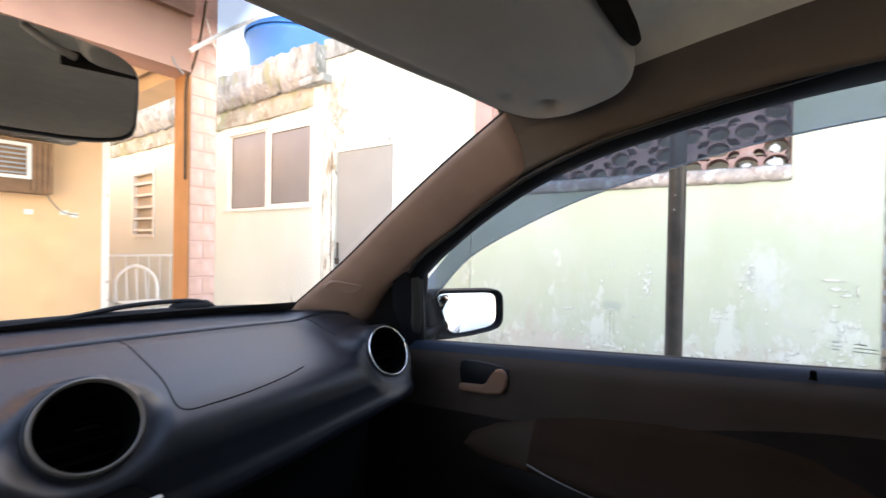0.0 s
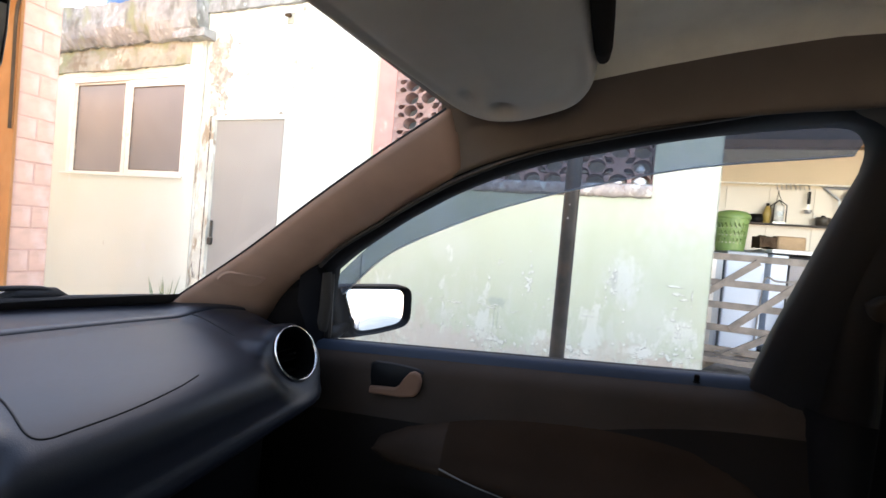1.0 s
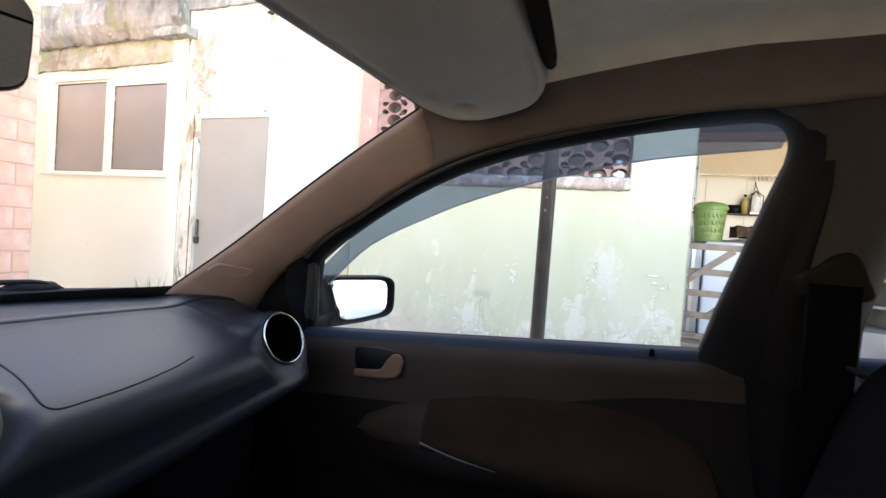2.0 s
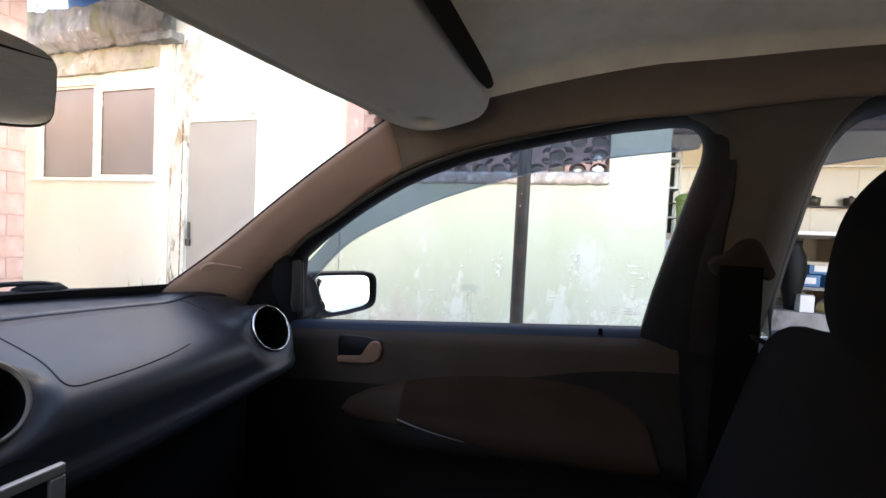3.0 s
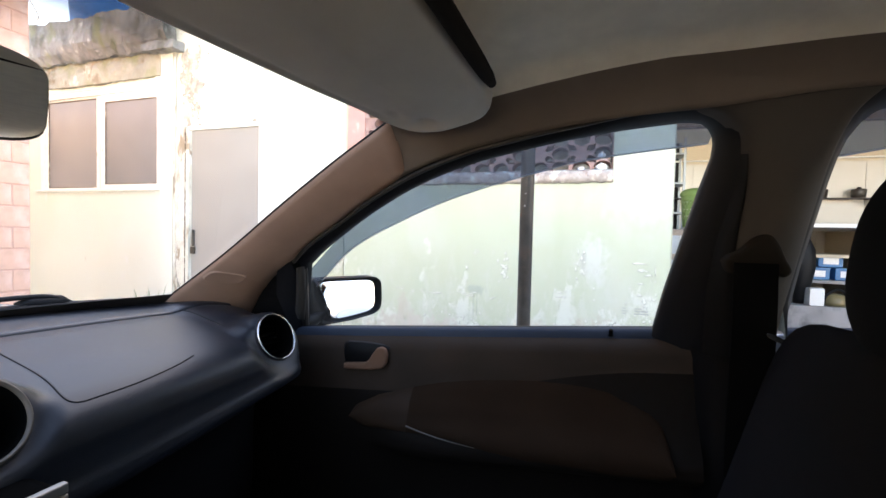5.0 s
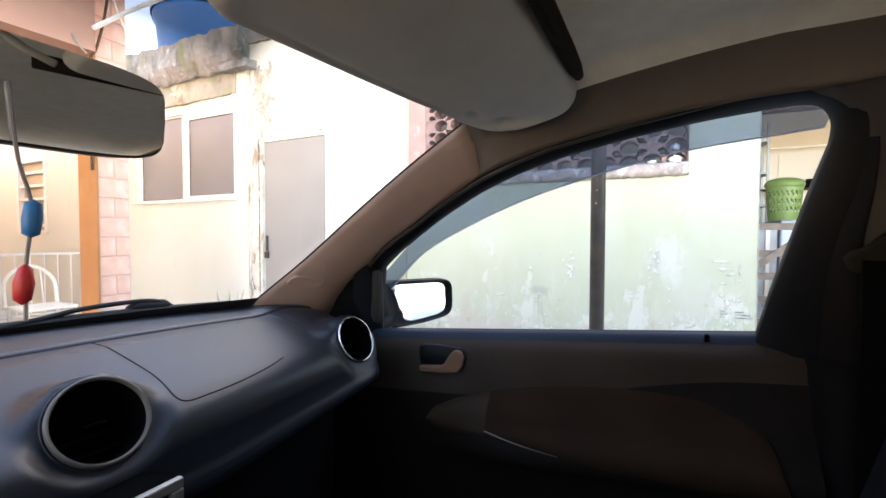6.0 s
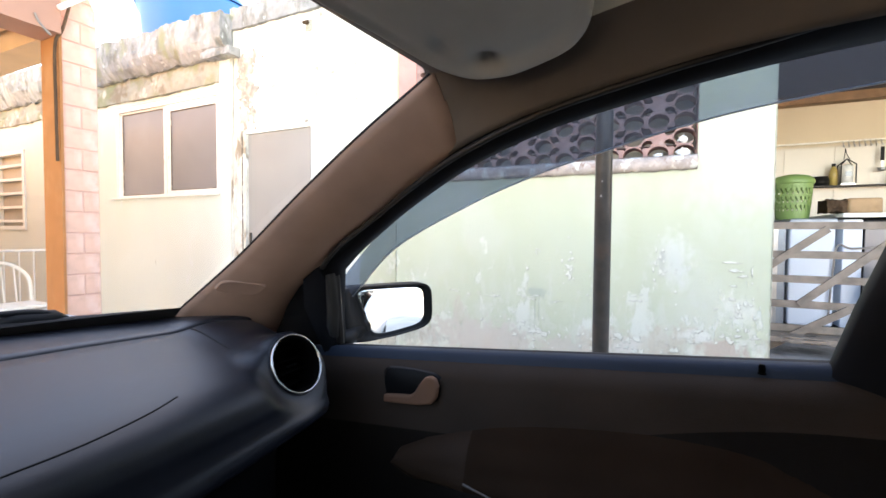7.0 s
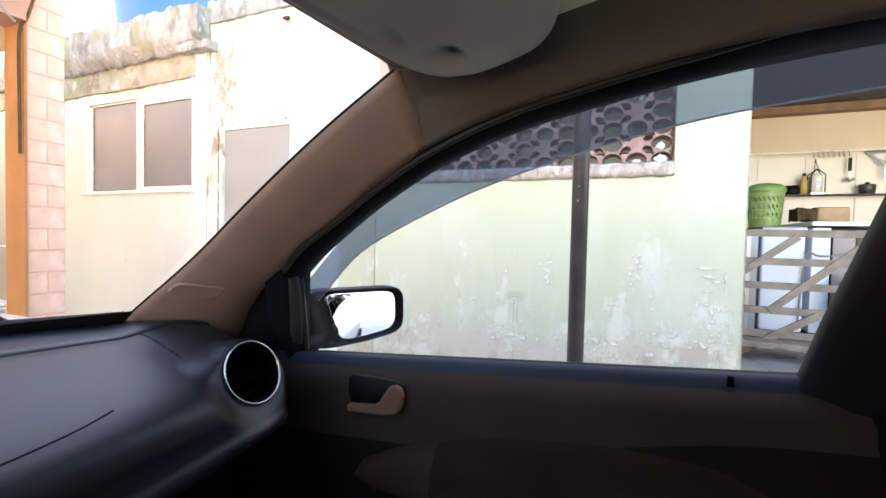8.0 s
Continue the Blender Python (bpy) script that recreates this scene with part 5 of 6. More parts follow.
            row.append(a.lerp(b, u) + Vector((-0.7, -0.7, -0.1)) * bulge)
        row.append(b + Vector((0.03 * fade, 0, 0.006 * (1 - fade))))
        rows.append([side(s, p) for p in row])
    rows.append([p + (side(s, Vector((0.016, -0.004, 0.003))) - side(s, Vector((0, 0, 0)))) for p in rows[-1]])
    part("screen_edge", tube(bmesh.new(), [side(s, a + Vector((0.014, 0.008, 0.002))) for a in WC], 0.0016, 6), RUBBER, car, "black edge strip of the windscreen")
    pil = part("front_pillar_trim", grid(rows), PILLAR, car, "grey-beige plastic pillar trim", smooth=True)
    spot = side(s, (1.994, 1.222, 1.070))
    i, k = min(((i, k) for i in range(1, len(rows) - 1) for k in range(2, 9)), key=lambda q: (rows[q[0]][q[1]] - spot).length)
    CC, CU, CV = rows[i][k], (rows[i][k + 1] - rows[i][k - 1]).normalized(), (rows[i + 1][k] - rows[i - 1][k]).normalized()
    CN = CU.cross(CV).normalized()
    CN = CN if CN.y < 0 else -CN
    part("trim_clip", pad([[CC + CN * d + q * (0.036 * math.copysign(abs(math.cos(a)) ** 0.5, math.cos(a)) * CU + 0.019 * math.copysign(abs(math.sin(a)) ** 0.6, math.sin(a)) * CV)
                            for a in [2 * math.pi * j / 28 for j in range(28)]] for d, q in ((-0.008, 1.04), (0.0008, 1.0), (0.0014, 0.95), (0.0012, 0.84))]), PILLAR, pil, smooth=True)

    # middle pillar trim between the doors
    FE = spline([(a, b, 0) for a, b in ((0.405, 1.385), (0.378, 1.372), (0.356, 1.3585), (0.339, 1.350), (0.323, 1.336), (0.315, 1.319), (0.312, 1.286), (0.315, 1.244), (0.325, 1.177), (0.328, 1.10), (0.322, 1.014), (0.322, 0.985))], 44)
    RE = spline([(a, b, 0) for a, b in ((0.150, 1.394), (0.168, 1.383), (0.184, 1.368), (0.201, 1.349), (0.211, 1.325), (0.217, 1.295), (0.220, 1.267), (0.224, 1.206), (0.227, 1.145), (0.230, 1.09), (0.231, 1.035), (0.232, 0.985))], 44)
    rows = []
    for a, b in zip(FE, RE):
        out = (a - b).normalized()
        row = []
        for q, dx in ((a + out * 0.014, -0.022), (a + out * 0.005, -0.0375), (a, -0.0425)):
            row.append(side(s, (gx(q.y, dx), q.x, q.y)))
        swell = 0.022 * max(0.0, min(1.0, (1.365 - a.y) / 0.10))
        for j in range(1, 10):
            q = a.lerp(b, j / 10)
            row.append(side(s, (gx(q.y, -0.045 - swell * math.sin(math.pi * j / 10)), q.x, q.y)))
        for q, dx in ((b, -0.0425), (b - out * 0.004, -0.038), (b - out * 0.007, -0.026)):
            row.append(side(s, (gx(q.y, dx), q.x, q.y)))
        rows.append(row)
    mid = part("middle_pillar_trim", grid(rows), MIDTRIM_SHADED, car, "grey plastic middle pillar trim, darkened for shade", smooth=True)
    seal = []
    for a, b in zip(FE, RE):
        if a.y > 1.30:
            continue
        wide, rise = 0.002 + 0.038 * (1.30 - a.y) / 0.30, min(1.0, (1.30 - a.y) / 0.06)
        out, length = (a - b).normalized(), (a - b).length
        seal.append([side(s, (gx(q.y, -0.0445 - 0.0045 * rise - 0.022 * math.sin(math.pi * max(0.0, u) / length) - d), q.x, q.y)) for q, u, d in [(a - out * u, u, d) for u, d in ((-0.006, -0.008), (-0.001, 0.0), (0.25 * wide, 0.002), (0.5 * wide, 0.0025), (0.8 * wide, 0.002), (wide, -0.002), (wide, -0.006))]])
    part("pillar_seal", grid(seal), RUBBER, mid, "black rubber door seal", smooth=True)
    # Blacker plastic puts the shade low on the pillar into colour.
    part("lower_pillar_trim", grid([[side(s, (gxc(z, dx), y, z)) for dx, y in ((-0.03, 0.345), (-0.062, 0.335), (-0.086, 0.31), (-0.086, 0.265), (-0.058, 0.232), (-0.02, 0.213))] for z in (1.0, 0.98, 0.9, 0.6, 0.3)]), SAIL, car, "lower pillar trim blackened for shade", smooth=True)
    # belt anchor, belt and buckle tongue
    ARCH = [(0.325, 1.152), (0.319, 1.161), (0.311, 1.165), (0.303, 1.172), (0.291, 1.187), (0.274, 1.191), (0.261, 1.179), (0.249, 1.158), (0.238, 1.139), (0.246, 1.130), (0.262, 1.136), (0.296, 1.138), (0.310, 1.132), (0.320, 1.139)]
    arch = spline([(a, b, 0) for a, b in ARCH + ARCH[:1]], 60)[:-1]
    mid_a = Vector((0.281, 1.158, 0))
    part("belt_anchor", pad([[side(s, (gx(q.y, dx), q.x, q.y)) for q in [mid_a + (p - mid_a) * g for p in arch]] for g, dx in ((1.0, -0.050), (1.0, -0.066), (0.96, -0.072), (0.88, -0.075), (0.6, -0.076), (0.2, -0.076))]), GAP_ANCHOR, mid, "dark belt anchor cap", smooth=True)
    belt = part("belt", grid([[side(s, (2.004 - 0.004 * math.sin(k), 0.288 + d, 1.15 - 0.055 * k)) for d in (-0.027, -0.02, 0.02, 0.027)] for k in range(11)]), BELT, car, "black woven seat belt", solid=0.002)
    part("belt_tongue", pad([[side(s, (1.998 - 0.004 * k, 0.262 + 0.013 * math.cos(a), 1.047 + 0.004 * math.copysign(abs(math.sin(a)) ** 0.5, math.sin(a)) + 0.35 * (0.016 * math.cos(a)))) for a in [2 * math.pi * j / 16 for j in range(16)]] for k in (0, 1)]), CHROME, belt, "bright metal tongue")
    # rear quarter trim
    rows = [[side(s, (gxc(z, -0.05), y, z)) for y in (-0.56, -0.75, -0.95, -1.15)] for z in (1.36, 1.2, 1.02, 0.8, 0.5)]
    part("rear_quarter_trim", grid(rows), PILLAR, car, smooth=True, solid=0.02)

# windscreen
def shield(u, v, out=0.0):
    """u across from -1 to 1, v from base to top."""
    hw = 0.545 + (0.512 - 0.545) * v
    y = 1.385 + (0.822 - 1.385) * v + (0.075 - 0.03 * v) * (1 - u * u)
    z = 1.0 + (1.366 - 1.0) * v + 0.02 * math.sin(math.pi * v) + 0.012 * v * (1 - u * u)
    return Vector((CX + u * hw, y + out, z + out))


rows = [[shield(-1 + 2 * i / 24, j / 12) for i in range(25)] for j in range(13)]
ws = part("windscreen", grid(rows), GLASS, car, "clear curved windscreen", smooth=True)
ws.visible_shadow = False
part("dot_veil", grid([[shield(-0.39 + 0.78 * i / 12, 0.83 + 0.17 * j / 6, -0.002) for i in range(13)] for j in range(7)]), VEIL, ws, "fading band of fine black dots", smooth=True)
part("frit_border", grid([[shield(-1 + 2 * i / 24, v, -0.0015) for i in range(25)] for v in (0.02, 0.08, 0.106)]), FRIT, ws, "black enamel border", smooth=True)
part("header_trim", grid([[shield(-1 + 2 * i / 20, v) + Vector((0, -dy, dz)) for i in range(21)] for v, dy, dz in ((1.03, -0.01, 0.012), (0.99, 0.0, -0.004), (0.99, 0.03, -0.006), (1.0, 0.08, 0.01), (1.0, 0.12, 0.03))]), RAILTRIM, car, smooth=True)

# headliner
rows = []
EDGE = spline([(0.845, 1.280, 0), (0.80, 1.2975, 0), (0.755, 1.3115, 0), (0.707, 1.3235, 0), (0.62, 1.340, 0), (0.54, 1.349, 0), (0.46, 1.353, 0), (0.36, 1.3565, 0), (0.30, 1.362, 0), (0.2, 1.369, 0), (-0.1, 1.372, 0), (-0.4, 1.352, 0), (-0.8, 1.33, 0), (-1.2, 1.30, 0)], 60)
rails, brow = {1: [], -1: []}, {1: [], -1: []}
for p in EDGE:
    y, ze = p.x, p.y
    k = max(0.0, min(1.0, (0.84 - y) / 0.42))
    zc = 1.376 + 0.054 * k * (2 - k) - 0.03 * max(0, -y - 0.3)
    xe = gx(ze, -0.058 - 0.02 * max(0.0, min(1.0, (y - 0.55) / 0.15)))
    xr = xe - 0.012 - 0.062 * k
    xe = gx(ze, -0.018 - 0.040 * max(0.0, min(1.0, (0.62 - y) / 0.20)))
    lin = 0.9 - 0.55 * k
    zr = zc - 0.004
    row = []
    for i in range(41):
        u = -1 + i / 20
        row.append(Vector((CX + u * (xr - CX), y, zc - 0.004 * abs(u) ** 5)))
    for s in (1, -1):
        r = []
        for i in range(13):
            a = i / 12 * math.pi / 2
            # from the flat of the roof, rolling down to the door seal
            r.append(side(s, (xr + (xe - xr) * (lin * (i / 12) + (1 - lin) * math.sin(a)), y, zr + (ze - zr) * (lin * (i / 12) + (1 - lin) * (1 - math.cos(a))))))
        r.append(side(s, (gx(ze, 0.01), y, ze + 0.014)))
        # the felt runs on over the first part of the roll
        row = row + r[1:5] if s > 0 else r[4:0:-1] + row
        rails[s].append(r[4:])
        if y > 0.70:
            brow[s].append([p + Vector((-0.002 * s, 0, -0.0025)) for p in [side(s, (xr - 0.07, y, zc - 0.002)), *r[:6]]])
    rows.append(row)
part("headliner", grid(rows), LINER, car, "pale grey felt headliner", smooth=True)
for s in (1, -1):
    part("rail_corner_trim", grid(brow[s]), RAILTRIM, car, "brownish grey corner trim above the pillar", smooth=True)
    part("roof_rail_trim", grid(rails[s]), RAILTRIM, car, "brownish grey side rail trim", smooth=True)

# sun visors
for s in (1, -1):
    V0 = [(1.50, 0.848), (1.62, 0.838), (1.74, 0.826), (1.835, 0.812), (1.89, 0.797), (1.922, 0.772), (1.93, 0.74), (1.928, 0.705), (1.915, 0.665), (1.88, 0.645), (1.82, 0.64), (1.66, 0.645), (1.52, 0.65), (1.485, 0.67), (1.478, 0.75), (1.482, 0.83)]
    loop = spline([(a, b, 0) for a, b in V0 + V0[:1]], 120)[:-1]
    cen = Vector((1.70, 0.735, 0))

    def under(p, g):
        """How far the underside dips or rises: a rolled lip at the front and tip, with two hollows behind it."""
        lip = max(0.0, min(1.0, max((p.x - 1.70) / 0.12, (p.y - 0.77) / 0.05)))
        z = -0.009 * (1 - g ** 3) - 0.0025 * lip * math.exp(-((g - 0.94) / 0.045) ** 2) + 0.002 * lip * math.exp(-((g - 0.82) / 0.05) ** 2)
        for hx, hy, rx, ry, d in ((1.842, 0.772, 0.014, 0.008, 0.009), (1.886, 0.744, 0.015, 0.011, 0.016)):
            z += d * math.exp(-((p.x - hx) / rx) ** 2 - ((p.y - hy) / ry) ** 2)
        return z

    rings = []
    for k, (grow, dz) in enumerate(((0.05, 0.0), (0.2, 0.0), (0.35, 0.0), (0.48, 0.0), (0.58, 0.0), (0.66, 0.0), (0.72, 0.0), (0.77, 0.0), (0.81, 0.0), (0.85, 0.0), (0.885, 0.0), (0.915, 0.0), (0.945, 0.0), (0.97, 0.0015), (0.99, 0.005), (1.0, 0.011), (0.985, 0.019), (0.95, 0.0225), (0.86, 0.023))):
        ring = []
        for p in loop:
            q = cen + (p - cen) * grow
            ring.append(side(s, Vector((q.x, q.y, 1.352 + dz + (under(q, grow) if k < 15 else 0.0) - (0.04 if q.y > 0.735 else 0.15) * (q.y - 0.735) - 0.6 * max(0, q.x - 1.78) ** 2))))
        rings.append(ring)
    vis = part("sun_visor", pad(rings), VISOR, car, "folded grey vinyl sun visor", smooth=True)
    if s < 0:
        continue
    # Dark bar in place of the shadowed gap behind the visor.
    part("visor_gap_shade", tube(bmesh.new(), [side(s, (x, 0.634, 1.371)) for x in (1.46, 1.6, 1.75, 1.80, 1.826)], [0.0095, 0.0095, 0.0095, 0.0085, 0.006], 10), GAP_ANCHOR, vis, "dark brown bar for the shade behind the visor", smooth=True)
    part("visor_pivot", tube(bmesh.new(), [side(s, (1.475, 0.69, 1.36)), side(s, (1.45, 0.68, 1.372)), side(s, (1.43, 0.66, 1.39))], 0.0045, 8), VISOR, vis, "grey pivot pin", smooth=True)

# inside mirror
MC, MYAW = Vector((1.400, 0.957, 1.283)), radians(-8)
MR = Matrix.Rotation(MYAW, 4, "Z") @ Matrix.Rotation(radians(1.8), 4, "Y") @ Matrix.Rotation(radians(2), 4, "X")


def mirror_ring(k, depth):
    out = []
    for j in range(40):
        a = 2 * math.pi * j / 40
        c, n = math.cos(a), math.sin(a)
        x = 0.125 * k * math.copysign(abs(c) ** 0.35, c)
        z = 0.0365 * (k if k > 0.9 else 0.9 * k) * math.copysign(abs(n) ** 0.36, n)
        z *= 1 + 0.05 * (1 - abs(x) / 0.125)
        out.append(MC + (MR @ Vector((x, depth, z))))
    return out


im = part("inside_mirror", pad([mirror_ring(0.90, -0.004), mirror_ring(0.975, -0.0055), mirror_ring(1.0, 0.004), mirror_ring(0.98, 0.018), mirror_ring(0.8, 0.032), mirror_ring(0.5, 0.038)]), STRIPGREY, car, "black inside mirror", smooth=True)
bm = bmesh.new()
bm.faces.new([bm.verts.new(p) for p in mirror_ring(0.966, -0.0068)])
part("mirror_glass", bm, MIRROR, im)
part("mirror_stalk", tube(bmesh.new(), spline([MC + Vector((0, 0.035, 0)), MC + Vector((0.005, 0.03, 0.05)), MC + Vector((0.01, 0.0, 0.09))], 10), 0.014, 12), BLACK, im, smooth=True)

# outside mirrors
for s in (1, -1):
    OC = Vector((2.300, 1.106, 1.003))
    OR = Matrix.Rotation(radians(-27.5), 4, "Z") @ Matrix.Rotation(radians(-2), 4, "X")

    def om_ring(k, d):
        out = []
        for j in range(44):
            a = 2 * math.pi * j / 44
            c, n = math.cos(a), math.sin(a)
            x = (0.098 if c > 0 else 0.098 + 0.03 * max(0, k - 0.93) / 0.1) * k * math.copysign(abs(c) ** 0.28, c)
            z = 0.063 * k * math.copysign(abs(n) ** 0.33, n)
            t = (x + 0.098) / 0.196
            z = z * (0.92 + 0.06 * t) + (0.021 * t * t if n < 0 else -0.006 * t)
            x = x * 0.74 if c < 0 and k < 0.98 else x
            x -= 0.024 * (z / 0.063) * (1 - t) * (1 if k < 0.98 else 0.3)
            out.append(side(s, OC + (OR @ Vector((x, d, z)))))
        return out
    sm = part("side_mirror", pad([om_ring(0.955, 0.034), om_ring(0.972, 0.001), om_ring(1.0, -0.004), om_ring(1.03, 0.004), om_ring(1.06, 0.03), om_ring(0.98, 0.075), om_ring(0.7, 0.105)]), BLACK, car, "black outside mirror housing", smooth=True)
    turn = Matrix.Rotation(radians(-1.5 * s), 4, "Z")
    mid_g = side(s, OC)
    rim = [mid_g + (turn @ (p - mid_g)) for p in om_ring(0.966, 0.0125)]
    hub = sum(rim, Vector()) / len(rim)
    face = (rim[11] - hub).cross(rim[0] - hub).normalized()
    face = face if face.y < 0 else -face
    part("mirror_glass", pad([[hub.lerp(p, q) + face * 0.0016 * (1 - q * q) for p in rim] for q in (1.0, 0.85, 0.7, 0.55, 0.4, 0.25, 0.1, 0.02)]), MIRROR, sm, "slightly convex mirror glass", smooth=True)
    part("mirror_arm", tube(bmesh.new(), [side(s, (2.16, 1.165, 0.955)), side(s, (2.20, 1.158, 0.96)), side(s, (2.255, 1.155, 0.975))], [0.018, 0.018, 0.018], 16), BLACK, sm, smooth=True)

# dashboard
PROF = [(1.47, 1.022), (1.38, 1.026), (1.285, 1.021), (1.262, 1.0185), (1.257, 1.0125), (1.252, 1.0145), (1.20, 1.0085), (1.13, 0.9985), (1.085, 0.988), (1.06, 0.977), (1.045, 0.962), (1.039, 0.942), (1.038, 0.922), (1.036, 0.904), (1.032, 0.890), (1.031, 0.878), (1.038, 0.869), (1.07, 0.864), (1.14, 0.80), (1.15, 0.6), (1.2, 0.42)]
prof = spline([(0, a, b) for a, b in PROF], 141)
rows = []
XS = [0.788 + 0.0063 * k for k in range(201)]
for x in XS:
    d = abs(x - CX)
    e = max(0.0, (d - 0.52) / 0.135)
    row = []
    for p in prof:
        y, z = p.y, p.z
        # the middle reaches a little higher, and the ends roll away
        lift = 0.010 * (1 - min(1, d / 0.5) ** 2) * max(0.0, min(1.0, (y - 1.06) / 0.18))
        back = 0.05 * e * e + 0.14 * (max(0.0, d - 0.585) / 0.05) ** 2
        shoulder = max(0.0, min(1.0, (d - 0.48) / 0.08))
        lift += 0.010 * shoulder * shoulder * (3 - 2 * shoulder) * max(0.0, min(1.0, (y - 1.10) / 0.08)) * max(0.0, min(1.0, (1.34 - y) / 0.06))
        if z < 0.96:
            lift += 0.026 * (max(0.0, min(d, 0.54) - 0.22) / 0.32) ** 1.15 * min(1.0, max(0.0, 0.945 - z) / 0.06)
        k = max(0.0, min(1.0, (1.25 - y) / 0.12)) if z > 0.86 else 1.0
        row.append(Vector((x, y + back * k + 0.03 * (1 - min(1, d / 0.6) ** 2) * (1 if y > 1.25 else 0), z + lift - 0.02 * e * e * (1 - k))))
    rows.append(row)
VENTS = [((1.968, 1.0716, 0.9785), (-0.06, -0.90, 0.42), 0.0428), ((2 * CX - 1.968, 1.0716, 0.9785), (0.06, -0.90, 0.42), 0.0432),
         ((1.531, 1.0712, 0.9848), (0.0, -0.85, 0.52), 0.0457), ((2 * CX - 1.531, 1.0712, 0.9848), (0.0, -0.85, 0.52), 0.0465)]
FOOT = next(j for j in range(100, 141) if prof[j].y > 1.062)
bm = grid([r[:FOOT + 1] for r in rows])
# the skin dips to the plane of each vent round its rim
for w in bm.verts:
    for p, n, r in VENTS:
        n = Vector(n).normalized()
        d = w.co - Vector(p)
        h = d.dot(n)
        far = (d - n * h).length / r
        if abs(h) < 0.12 and far < 2.1:
            k = max(0.0, min(1.0, (far - 1.12) / 0.38))
            rim = 1 - k * k * (3 - 2 * k)
            k = max(0.0, min(1.0, (far - 1.15) / (0.95 if abs(p[0] - CX) > 0.3 else 0.45)))
            wide = (1 - k * k * (3 - 2 * k)) * max(0.0, min(1.0, (0.06 - abs(h)) / 0.04))
            w.co += n * ((-0.002 - h) * max(rim, wide))
            break
cut = []
for f in bm.faces:
    c = f.calc_center_median()
    for p, n, r in VENTS:
        n = Vector(n).normalized()
        d = c - Vector(p)
        if abs(d.dot(n)) < 0.06 and (d - n * d.dot(n)).length < r * 1.04:
            cut.append(f)
            break
bmesh.ops.delete(bm, geom=cut, context="FACES")
dash = part("dashboard", bm, DASH, car, "dark grey grained plastic dashboard", smooth=True)
# The underside takes blacker plastic in place of shade below the dash.
part("dash_underside", grid([r[FOOT:] for r in rows]), SAIL, dash, "underside blackened for shade", smooth=True)


def dash_point(x, i):
    """A place on the dashboard skin: across x, i along the section from 0 to 1."""
    k = min(range(len(XS)), key=lambda q: abs(XS[q] - x))
    k = min(max(k - (1 if XS[k] > x else 0), 0), len(XS) - 2)
    u = (x - XS[k]) / (XS[k + 1] - XS[k])
    j = i * 140
    a = min(int(j), 139)
    w = j - a
    p0 = rows[k][a].lerp(rows[k][a + 1], w)
    p1 = rows[k + 1][a].lerp(rows[k + 1][a + 1], w)
    return p0.lerp(p1, u)


def seam(pts, name, owner, r=0.0016):
    c = spline([(a, b, 0) for a, b in pts], 40)
    return part(name, tube(bmesh.new(), [dash_point(p.x, p.y) for p in c], r, 6), RUBBER, owner)


seam([(1.625, 0.228), (1.622, 0.29), (1.617, 0.36), (1.611, 0.42), (1.619, 0.448), (1.645, 0.4505), (1.695, 0.446), (1.75, 0.43), (1.79, 0.41)], "airbag_seam", dash, 0.0011)
seam([(0.86, 0.224), (1.1, 0.224), (1.42, 0.224), (1.7, 0.224), (1.9, 0.224), (1.975, 0.224)], "lip_groove", dash, 0.002)
seam([(1.935, 0.226), (1.930, 0.27), (1.924, 0.30), (1.915, 0.335)], "airbag_seam", dash, 0.0013)


def vent(c, n, r, name):
    c, n = Vector(c), Vector(n).normalized()
    v = part(name, lathe([(r * 1.12, -0.06), (r * 1.10, -0.012), (r * 1.04, -0.001), (r * 0.99, 0.001), (r * 0.92, 0.001), (r * 0.90, -0.012), (r * 0.86, -0.05), (0, -0.055)], c, n, 40), VOID, car, "round air vent", smooth=True)
    part("vent_bezel", lathe([(r * 1.12, -0.006), (r * 1.10, -0.002), (r * 1.06, -0.0005), (r * 1.02, -0.004)], c, n, 48), DASH, v, smooth=True)
    outer = c.x > 1.9 or c.x < 0.9
    part("vent_ring", lathe([(r * 1.045, 0.0), (r * 1.04, 0.003), (r * 1.02, 0.004), (r * 0.998, 0.001)] if outer else [(r * 1.05, 0.0), (r * 1.04, 0.005), (r * 0.99, 0.0062), (r * 0.955, 0.001)], c, n, 48), CHROME if outer else RINGDARK, v, "dull grey ring", smooth=True)
    u = n.orthogonal().normalized()
    flat = Vector((1, 0, 0)) - n * n.x
    flat.normalize()
    up = n.cross(flat)
    for k in (-2, -0.7, 0.7, 2):
        w = math.sqrt(max(0, 0.84 ** 2 - (0.3 * k) ** 2)) * r
        a, b = c + up * 0.3 * k * r - flat * w - n * 0.03, c + up * 0.3 * k * r + flat * w - n * 0.03
        part("vane", grid([[a, b], [a - n * 0.014 + up * 0.006, b - n * 0.014 + up * 0.006]]), VOID, v, solid=0.0015)
    part("vane_tab", tube(bmesh.new(), [c - n * 0.012 - flat * 0.01, c - n * 0.006, c - n * 0.012 + flat * 0.01], 0.0018, 6), VOID, v)
    return v


for p, n, r in VENTS:
    vent(p, n, r, "air_vent")

# centre stack with radio
stack = part("centre_console", B(1.275, 1.565, 0.993, 1.2, 0.45, 0.926), VOID, car, "black centre stack", bevel=0.01)
